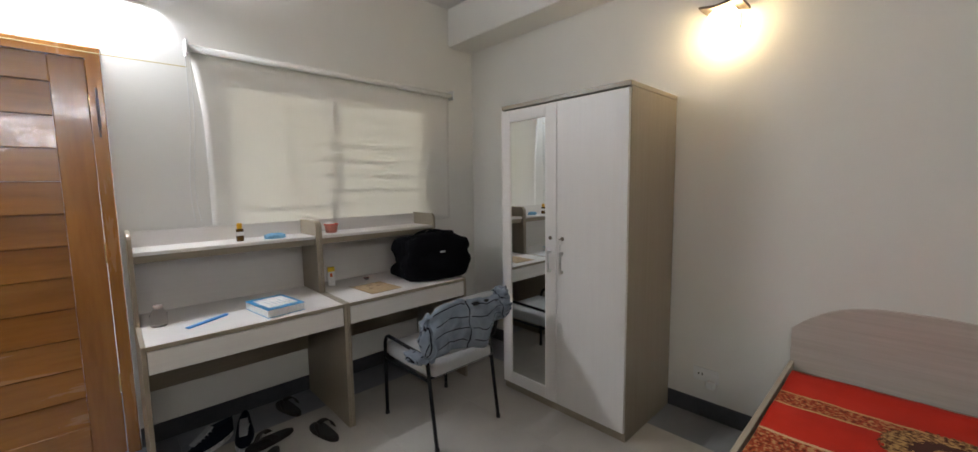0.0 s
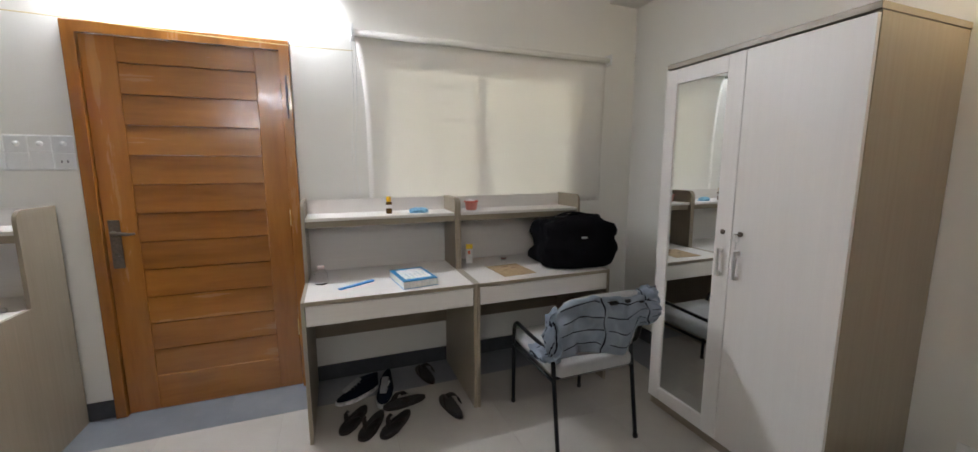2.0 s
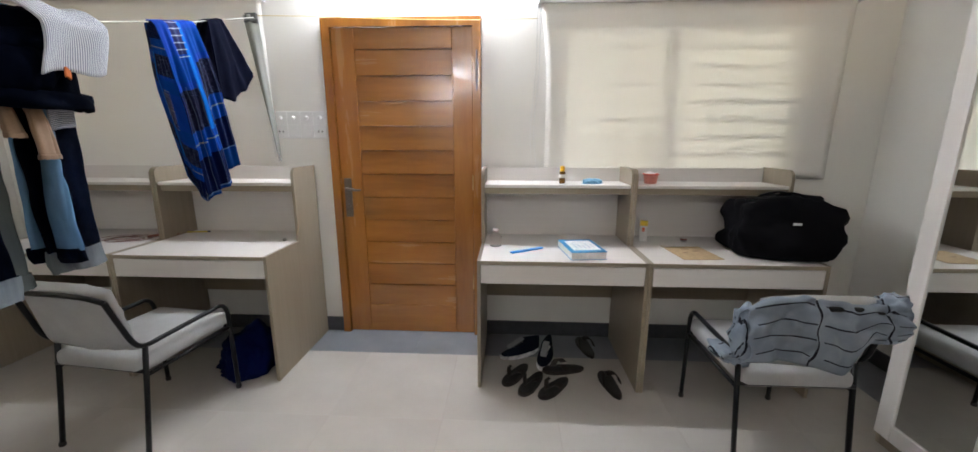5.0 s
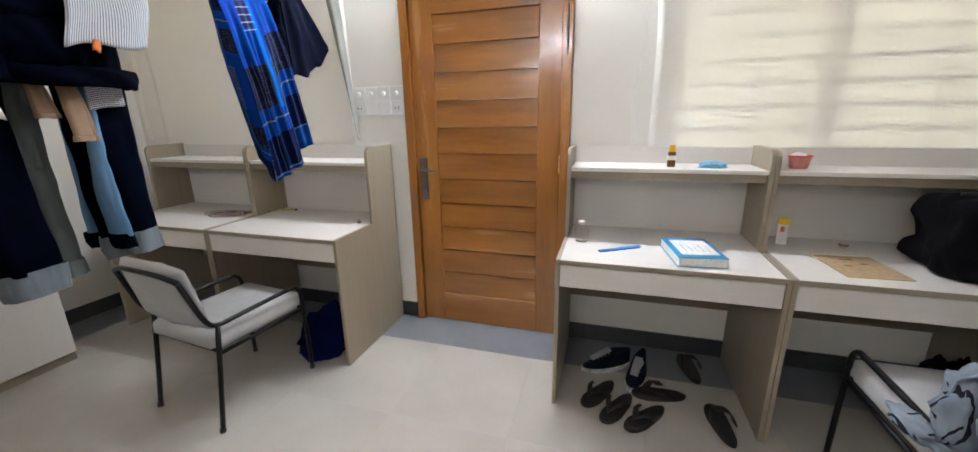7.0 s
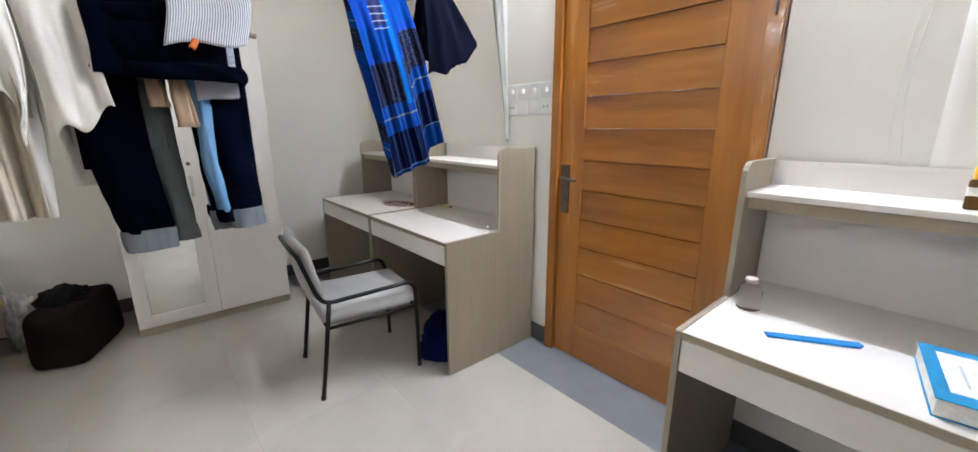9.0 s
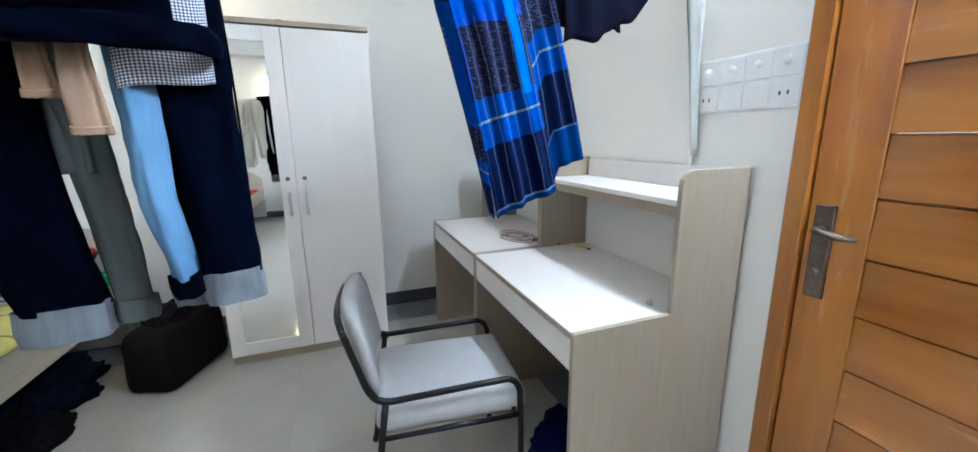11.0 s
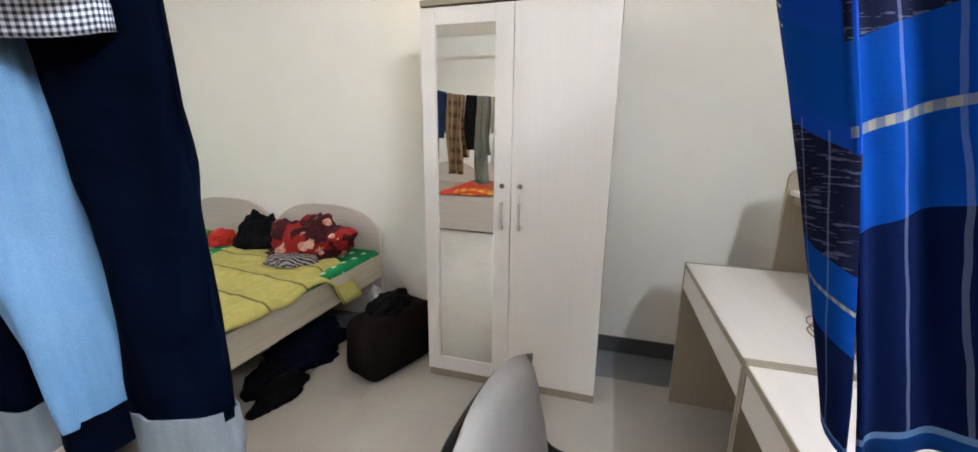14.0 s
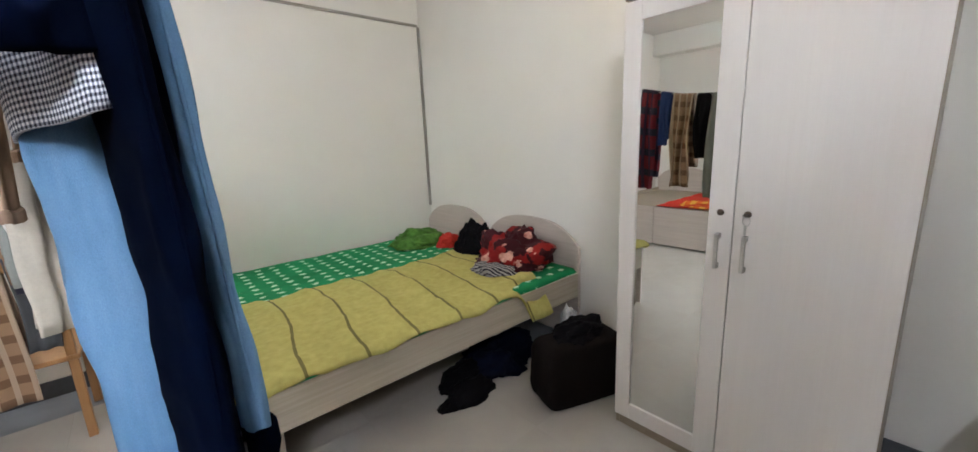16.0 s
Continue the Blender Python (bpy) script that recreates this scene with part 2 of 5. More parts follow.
s = Nodes("blue_grey_border_tile", 0.3, spec=0.45)
v = s.coords()
n1, n2 = s.noise(v, 5, 6), s.noise(v, 220, 2)
c = s.ramp(n1, [(0.3, (0.145, 0.155, 0.175)), (0.7, (0.19, 0.20, 0.222))])
s.color(s.mix(s.math("MULTIPLY", n2, 0.25), c, (0.26, 0.27, 0.29)))
BORDER = s.m

s = Nodes("translucent_blind_cloth", 0.9, spec=0.1)
v = s.coords()
n1, n2 = s.noise(v, 3, 3), s.noise(v, 400, 2)
s.color(s.mix(s.math("MULTIPLY", n2, 0.2), (0.95, 0.935, 0.90), (0.90, 0.88, 0.845)))
s.bump(n2, 0.15, 0.0006)
tr = s.add("ShaderNodeBsdfTranslucent", Color=(0.86, 0.84, 0.76, 1))
ms = s.add("ShaderNodeMixShader", i0=0.07, i1=s.b.outputs[0], i2=tr.outputs[0])
# an open weave: part of the view goes straight through
tp = s.add("ShaderNodeBsdfTransparent", Color=(0.97, 0.95, 0.88, 1))
ms2 = s.add("ShaderNodeMixShader", i0=0.115, i1=ms.outputs[0], i2=tp.outputs[0])
s.t.links.new(ms2.outputs[0], s.t.nodes["Material Output"].inputs[0])
BLIND = s.m

s = Nodes("clear_glass", 0.02)
s.color((0.95, 0.97, 0.97))
s.put(s.b, "Transmission Weight", 1.0)
GLASS = s.m

s = Nodes("clear_thin_plastic", 0.06)
s.color((0.97, 0.95, 0.95))
s.put(s.b, "Transmission Weight", 1.0)
s.put(s.b, "IOR", 1.06)
FILM = s.m


def glow(name, col, strength):
    q = Nodes(name, 0.4)
    q.color((0.9, 0.9, 0.9))
    q.put(q.b, "Emission Color", (*col, 1))
    q.put(q.b, "Emission Strength", strength)
    return q.m


TUBE_N = glow("cool_tube", (0.91, 0.935, 1.0), 180.0)
TUBE_S = glow("white_tube_south", (0.97, 0.95, 0.95), 62.0)
BULB = glow("warm_bulb", (1.0, 0.74, 0.40), 22.0)

# ---------------------------------------------------------------- the room
bm = bmesh.new()
DX0, DX1, DZ = 0.0, 1.02, 2.13                 # door frame
GX0, GX1, GZ0, GZ1 = 1.51, 3.02, 1.12, 2.10    # window
box(bm, WX - TH, DX0, 0, TH, 0, H)
box(bm, DX0, DX1, 0, TH, DZ, H)
box(bm, DX1, GX0, 0, TH, 0, H)
box(bm, GX0, GX1, 0, TH, 0, GZ0)
box(bm, GX0, GX1, 0, TH, GZ1, H)
box(bm, GX1, EX + TH, 0, TH, 0, H)
wall_north = setting("wall_north", bm, WALL)
wall_east = setting("wall_east", box(bmesh.new(), EX, EX + TH, SY - TH, 0, 0, H), WALL)
wall_west = setting("wall_west", box(bmesh.new(), WX - TH, WX, SY - TH, 0, 0, H), WALL)
wall_south = setting("wall_south", box(bmesh.new(), WX, EX, SY - TH, SY, 0, H), WALL)
setting("ceiling", box(bmesh.new(), WX - TH, EX + TH, SY - TH, TH, H, H + 0.15), CEIL)
setting("beam", box(bmesh.new(), EX - 0.268, EX - 0.002, SY + 0.002, -0.002, 2.632, H - 0.002, 0.006), WALL)
# unseen wall, added beyond the closed door
setting("unseen_wall_behind_door", box(bmesh.new(), -0.4, 1.3, 0.9, 1.0, 0, 2.6), WALL)

BW = 0.31                                       # border of darker tiles
floor = setting("floor", box(bmesh.new(), WX - TH, EX + TH, SY - TH, TH + 0.9, -0.12, -0.012), SKIRT)

# skirting tiles
def skirting(name, x0, x1, y0, y1):
    return setting(name, box(bmesh.new(), x0, x1, y0, y1, 0.0, 0.105, 0.002), SKIRT)


skirting("baseboard_north", WX + 0.012, DX0 - 0.002, -0.012, -0.001)
skirting("baseboard_north", DX1 + 0.002, EX - 0.012, -0.012, -0.001)
skirting("baseboard_east", EX - 0.012, EX - 0.001, SY + 0.012, -0.001)
skirting("baseboard_west", WX + 0.001, WX + 0.012, SY + 0.012, -0.001)
skirting("baseboard_south", WX + 0.012, EX - 0.012, SY + 0.001, SY + 0.012)


# ---------------------------------------------------------------- door
def make_door():
    d = thing("door_1", "closed varnished teak door with horizontal louvred planks", "door")
    d["kind"] = "structure"
    fr = 0.055
    bm = bmesh.new()
    prism(bm, [(DX0 + 0.003, 0.0), (DX0 + fr, 0.0), (DX0 + fr, DZ - fr), (DX1 - fr, DZ - fr), (DX1 - fr, 0.0), (DX1 - 0.003, 0.0), (DX1 - 0.003, DZ - 0.003), (DX0 + 0.003, DZ - 0.003)], "y", -0.035, 0.10, 0.004)
    part("frame", bm, TEAK_Z, d, "reddish teak door frame")
    x0, x1, z0, z1, ya, yb = DX0 + fr + 0.004, DX1 - fr - 0.004, 0.008, DZ - fr - 0.004, -0.012, 0.028
    px0, px1, pz0, pz1 = 0.205, 0.832, 0.211, 1.943
    leaf = part("stile", box(bmesh.new(), x0, px0, ya, yb, z0, z1, 0.003), TEAK_Z, d)
    part("stile", box(bmesh.new(), px1, x1, ya, yb, z0, z1, 0.003), TEAK_Z, d)
    part("rail", box(bmesh.new(), px0, px1, ya, yb, pz1, z1, 0.003), TEAK_X, d)
    part("rail", box(bmesh.new(), px0, px1, ya, yb, z0, pz0, 0.003), TEAK_X, d)
    n = 11
    step = (pz1 - pz0) / n
    for i in range(n):
        a, b = pz0 + i * step, pz0 + (i + 1) * step
        bm = bmesh.new()
        # each plank stands out at its foot, lapping over the one below
        prism(bm, [(yb - 0.004, a), (-0.0075, a), (-0.0090, a + 0.0015), (-0.0030, b - 0.0060), (0.0015, b - 0.0050), (0.0060, b - 0.0050), (0.0060, b - 0.0005), (yb - 0.004, b - 0.0005)], "x", px0 + 0.001, px1 - 0.001)
        part("plank", bm, TEAK_X, d)
    lock = part("lock_plate", box(bmesh.new(), 0.080, 0.130, -0.022, -0.0125, 0.860, 1.125, 0.004, 2), BRONZE, d, "dark bronze lock plate")
    bm = bmesh.new()
    tube(bm, curve_pts([(0.105, -0.018, 1.058), (0.105, -0.055, 1.058), (0.12, -0.064, 1.058), (0.18, -0.062, 1.050), (0.205, -0.058, 1.053)], 5), [0.009] * 15 + [0.006] * 5 + [0.006], 10)
    part("door_handle", bm, BRONZE, lock, "slim bronze lever handle", True)
    bm = bmesh.new()
    lathe(bm, [(0.012, 0), (0.012, 0.008), (0.007, 0.011)], 14)
    bmesh.ops.transform(bm, matrix=pose(0.105, -0.022, 0.935, 90), verts=bm.verts)
    part("keyhole", bm, BRONZE, lock)
    for z in (0.35, 1.05, 1.80):
        bm = bmesh.new()
        tube(bm, [(x1 + 0.002, -0.018, z), (x1 + 0.002, -0.018, z + 0.10)], 0.006, 10)
        part("hinge", bm, BRASS, d, "brass butt hinge", True)
    # a long bolt high on the hinge side
    bm = bmesh.new()
    tube(bm, [(DX1 - 0.03, -0.043, 1.69), (DX1 - 0.03, -0.043, 1.93)], 0.004, 8)
    box(bm, DX1 - 0.036, DX1 - 0.024, -0.042, -0.036, 1.74, 1.88, 0.002)
    part("tower_bolt", bm, BRONZE, d, "dark tower bolt")
    return d


make_door()


# ---------------------------------------------------------------- window and blinds
GRILLE = plain("pale_painted_steel", (0.16, 0.155, 0.14), 0.5)


def make_window():
    w = thing("window_1", "aluminium sliding window with steel grille behind a blind", "window")
    w["kind"] = "structure"
    def rect(bm, x0, x1, z0, z1, b, ya, yb):
        box(bm, x0, x0 + b, ya, yb, z0, z1)
        box(bm, x1 - b, x1, ya, yb, z0, z1)
        box(bm, x0 + b, x1 - b, ya, yb, z0, z0 + b)
        box(bm, x0 + b, x1 - b, ya, yb, z1 - b, z1)
        return bm
    mid = 2.215
    part("window_frame", rect(bmesh.new(), GX0 + 0.002, GX1 - 0.002, GZ0 + 0.002, GZ1 - 0.002, 0.03, 0.03, 0.09), STEEL, w)
    for a, b, y in ((GX0 + 0.033, mid + 0.03, 0.04), (mid - 0.02, GX1 - 0.033, 0.062)):
        sash = part("sash", rect(bmesh.new(), a, b, GZ0 + 0.033, GZ1 - 0.033, 0.030, y, y + 0.02), WHITE_PLASTIC, w)
        p = part("pane", box(bmesh.new(), a + 0.030, b - 0.030, y + 0.008, y + 0.012, GZ0 + 0.063, GZ1 - 0.063), GLASS, sash)
        p.visible_shadow = False
    for i in range(9):
        z = 1.177 + i * 0.1075
        bm = bmesh.new()
        box(bm, GX0 + 0.004, GX1 - 0.004, 0.006, 0.014, z, z + 0.017)
        part("grille_bar", bm, GRILLE, w)
    for x in (1.90, 2.24, 2.62):
        part("grille_post", box(bmesh.new(), x, x + 0.012, 0.0145, 0.022, GZ0 + 0.004, GZ1 - 0.004), GRILLE, w)
    return w


make_window()
tagged(part("backdrop", box(bmesh.new(), -1.5, 6.5, 2.4, 2.5, -0.5, 4.2), glow("pale_daylight", (1.0, 0.975, 0.89), 3.4)), "pale daylight outside the window", "sky", kind="structure")


def make_blind(x0, x1, z, zb, label):
    b = thing("roller_blind", label, "blind", "roller blinds")
    y = -0.055
    bm = bmesh.new()
    tube(bm, [(x0 + 0.012, y, z), (x1 - 0.012, y, z)], 0.020, 16)
    part("roll", bm, BLIND, b, smooth=True)
    for xa in (x0, x1 - 0.012):
        part("bracket", box(bmesh.new(), xa, xa + 0.012, y - 0.035, -0.001, z - 0.035, z + 0.04, 0.002), WHITE_PLASTIC, b)
    def f(u, v):
        x = x0 + 0.018 + (x1 - x0 - 0.036) * u
        inset = 0.05 * math.sin(min(v * 2.0, 1) * 1.57) * (1 - u) ** 3
        wav = 0.004 * math.sin(u * 9 + v * 2) * v + 0.004 * math.exp(-(u / 0.06) ** 2) * math.sin(v * 3)
        return (x + inset, y + 0.022 + 0.020 * min(1.0, v * 1.6) - abs(wav) * 0.4 * (1 - v), z - 0.012 + (zb - z + 0.012) * v)
    part("blind_cloth", sheet(bmesh.new(), f, 48, 20), BLIND, b, "thin off-white translucent blind cloth", True, 0.0012)
    for k, dx in enumerate((0.0, 0.02)):
        bm = bmesh.new()
        tube(bm, curve_pts([(x0 - 0.004 + dx, y - 0.02, z), (x0 - 0.006 + dx, y - 0.02, 1.8), (x0 - 0.03 + dx, y - 0.018, 1.45), (x0 - 0.02 + dx * 1.4, y - 0.016, 1.24)], 8), 0.0017, 6)
        part("pull_chain", bm, WHITE_PLASTIC, b, smooth=True)
    return b


make_blind(1.362, 3.235, 2.205, 1.14, "off-white roller blind lowered over the window")
make_blind(-2.16, -0.345, 2.262, 1.14, "off-white roller blind lowered beside the door")


# ---------------------------------------------------------------- lights of the room
def make_tube(x0, x1, y, z, face, mat, label):
    t = thing("tube_light", label, "lamp", "tube lights")
    s = face
    part("batten", box(bmesh.new(), x0, x1, min(y, y + s * 0.035), max(y, y + s * 0.035), z - 0.03, z + 0.03, 0.004), WHITE_PLASTIC, t)
    bm = bmesh.new()
    tube(bm, [(x0 + 0.03, y + s * 0.065, z), (x1 - 0.03, y + s * 0.065, z)], 0.016, 14)
    part("lamp_tube", bm, mat, t, "glowing white tube", True)
    for xa in (x0 + 0.004, x1 - 0.03):
        part("lamp_holder", box(bmesh.new(), xa, xa + 0.026, min(y + s * 0.036, y + s * 0.085), max(y + s * 0.036, y + s * 0.085), z - 0.02, z + 0.02, 0.003), WHITE_PLASTIC, t)


make_tube(-0.02, 1.22, -0.001, 2.44, -1, TUBE_N, "cool white tube light lit above the door")
make_tube(-0.08, 1.14, SY + 0.001, 2.46, 1, TUBE_S, "cool white tube light lit on the wall")


def make_wall_lamp(x, y, z, face, label):
    """A warm dome under a thin wavy canopy; face: +1 looks to +x."""
    b = thing("wall_lamp", label, "lamp", "wall lamps")
    def bx(x0, x1):
        return (x + face * x0, x + face * x1) if face > 0 else (x - x1, x - x0)
    xa, xb = bx(0.001, 0.02)
    part("back_plate", box(bmesh.new(), xa, xb, y - 0.06, y + 0.06, z - 0.02, z + 0.06, 0.005), BRONZE, b)
    bm = bmesh.new()
    xa, xb = bx(0.02, 0.17)
    prism(bm, [(y - 0.105, z + 0.062), (y - 0.06, z + 0.076), (y + 0.02, z + 0.066), (y + 0.10, z + 0.080), (y + 0.10, z + 0.092), (y + 0.02, z + 0.079), (y - 0.06, z + 0.090), (y - 0.105, z + 0.078)], "x", xa, xb)
    part("canopy", bm, BRONZE, b, "thin wavy dark canopy")
    bm = bmesh.new()
    lathe(bm, [(0.004, -0.085), (0.04, -0.076), (0.068, -0.048), (0.080, 0.0), (0.074, 0.04), (0.06, 0.058)], 24, (x + face * 0.095, y, z))
    part("bulb", bm, BULB, b, "glowing warm dome", True)


make_wall_lamp(EX, -2.13, 2.262, -1, "small lit wall lamp with a dark canopy")
make_wall_lamp(WX, -1.95, 2.50, 1, "small lit wall lamp above the wardrobe")


# ---------------------------------------------------------------- desks
def make_desk(name_at):
    d = thing("study_desk", "whitewashed oak laminate study desk with a hutch shelf", "desk", "study desks")
    w, yf, hy, top, ht = 0.903, -0.66, -0.30, 0.755, 1.213
    t = 0.018
    def side(bm, xa):
        r = [(yf, 0.001), (yf, top - 0.004), (yf + 0.004, top), (hy, top), (hy, ht - 0.045)]
        r += [(hy + 0.045 * (1 - math.cos(a)), ht - 0.045 + 0.045 * math.sin(a)) for a in (0.4, 0.8, 1.2, 1.57)]
        r += [(-0.020, ht), (-0.020, 0.001)]
        return prism(bm, r, "x", xa, xa + t, 0.001)
    part("side_panel", side(bmesh.new(), 0), OAK_Z, d, "grey oak side panel")
    part("side_panel", side(bmesh.new(), w - t), OAK_Z, d, "grey oak side panel")
    part("desktop", box(bmesh.new(), t, w - t, yf + 0.003, -0.0295, top - 0.020, top - 0.001, 0.0015), WHITE_X, d)
    part("edge_strip", box(bmesh.new(), t, w - t, yf - 0.001, yf + 0.0025, top - 0.022, top - 0.002), OAK_X, d)
    part("drawer_front", box(bmesh.new(), t + 0.002, w - t - 0.002, yf + 0.002, yf + 0.019, 0.627, top - 0.026, 0.0015), WHITE_X, d, "pale drawer front without a handle")
    part("drawer_box", box(bmesh.new(), t + 0.02, w - t - 0.02, yf + 0.02, -0.16, 0.634, top - 0.03), OAK_X, d)
    part("modesty_panel", box(bmesh.new(), t + 0.001, w - t - 0.001, -0.048, -0.0295, 0.316, top - 0.021), OAK_X, d, "grey oak rail across the back")
    part("shelf", box(bmesh.new(), t + 0.0005, w - t - 0.0005, hy + 0.012, -0.030, 1.100, 1.119, 0.0015), WHITE_X, d)
    part("shelf_rail", box(bmesh.new(), t + 0.001, w - t - 0.001, hy + 0.03, hy + 0.045, 1.062, 1.0995), OAK_X, d)
    part("back_panel", box(bmesh.new(), t + 0.001, w - t - 0.001, -0.029, -0.021, 0.736, 1.205), WHITE_X, d, "pale back panel")
    d.matrix_basis = pose(*name_at)
    return d


desk = make_desk((1.037, 0, 0))
for x in (1.942, -1.022, -1.928):
    copy_thing(desk, pose(x, 0, 0))


# ---------------------------------------------------------------- wardrobes
def make_wardrobe():
    """Built facing +x, with the mirrored door to its south."""
    w = thing("wardrobe", "two-door whitewashed oak wardrobe with one mirrored door", "wardrobe", "wardrobes")
    D, W, HH, t = 0.57, 0.905, 1.94, 0.018
    part("side_panel", box(bmesh.new(), -D, -0.001, 0, t, 0.0, HH - 0.026, 0.001), OAK_Z, w, "grey oak side panel")
    part("side_panel", box(bmesh.new(), -D, -0.001, W - t, W, 0.0, HH - 0.026, 0.001), OAK_Z, w, "grey oak side panel")
    part("top_panel", box(bmesh.new(), -D, 0.012, -0.003, W + 0.003, HH - 0.0255, HH, 0.0015), OAK_X, w, "grey oak top")
    part("plinth", box(bmesh.new(), -0.03, -0.004, t, W - t, 0.0, 0.055), OAK_X, w, "grey oak plinth")
    part("back_panel", box(bmesh.new(), -D, -D + 0.006, t, W - t, 0.03, HH - 0.027), WHITE_Z, w)
    part("base_panel", box(bmesh.new(), -D + 0.007, -0.03, t, W - t, 0.056, 0.072), OAK_X, w)
    z0, z1, mid = 0.058, HH - 0.036, W / 2
    def handle(y, parent):
        bm = bmesh.new()
        box(bm, 0.0375, 0.046, y - 0.007, y + 0.007, 0.890, 1.024, 0.003, 2)
        for z in (0.890, 1.004):
            box(bm, 0.0185, 0.038, y - 0.008, y + 0.008, z, z + 0.02, 0.002)
        part("handle", bm, STEEL, parent, "brushed steel pull handle")
    def lock(y, parent, key):
        bm = bmesh.new()
        lathe(bm, [(0.012, 0), (0.012, 0.004), (0.008, 0.006)], 16)
        if key:
            box(bm, -0.010, 0.010, -0.0015, 0.0015, 0.006, 0.03, 0.001)
        bmesh.ops.transform(bm, matrix=pose(0.0182, y, 1.100, 90, 0, 90), verts=bm.verts)
        part("lock", bm, BRONZE, parent, "small round lock with a key" if key else "small round lock")
        if key:
            bm = bmesh.new()
            tube(bm, [Vector((0.046, y + 0.004 + 0.012 * math.sin(a), 1.080 + 0.016 * math.cos(a))) for a in (k * 0.5236 for k in range(12))], 0.0012, 6, True)
            box(bm, 0.044, 0.0465, y - 0.002, y + 0.006, 1.030, 1.065, 0.0008)
            part("spare_key", bm, STEEL, parent)
    # plain door
    dr = part("door", box(bmesh.new(), 0.0, 0.018, mid + 0.0015, W - 0.002, z0, z1, 0.0015), WHITE_Z, w, "plain pale door")
    handle(mid + 0.044, dr)
    lock(mid + 0.044, dr, True)
    # mirrored door: a frame of four boards round the glass
    ma, mb, mz0, mz1 = 0.075, mid - 0.085, 0.135, z1 - 0.075
    bm = bmesh.new()
    box(bm, 0.0, 0.018, 0.002, ma, z0, z1, 0.0015)
    box(bm, 0.0, 0.018, mb, mid - 0.0015, z0, z1, 0.0015)
    box(bm, 0.0, 0.018, ma + 0.0002, mb - 0.0002, z0, mz0, 0.0015)
    box(bm, 0.0, 0.018, ma + 0.0002, mb - 0.0002, mz1, z1, 0.0015)
    dm = part("door", bm, WHITE_Z, w, "pale door framing a tall mirror")
    part("mirror", box(bmesh.new(), 0.004, 0.010, ma + 0.001, mb - 0.001, mz0 + 0.001, mz1 - 0.001), MIRROR, dm, "tall mirror pane")
    handle(mid - 0.044, dm)
    lock(mid - 0.044, dm, False)
    return w


ward = make_wardrobe()
ward.matrix_basis = pose(-1.772, -1.938, 0)
copy_thing(ward, pose(2.938, -0.967, 0, 0, 0, 180))


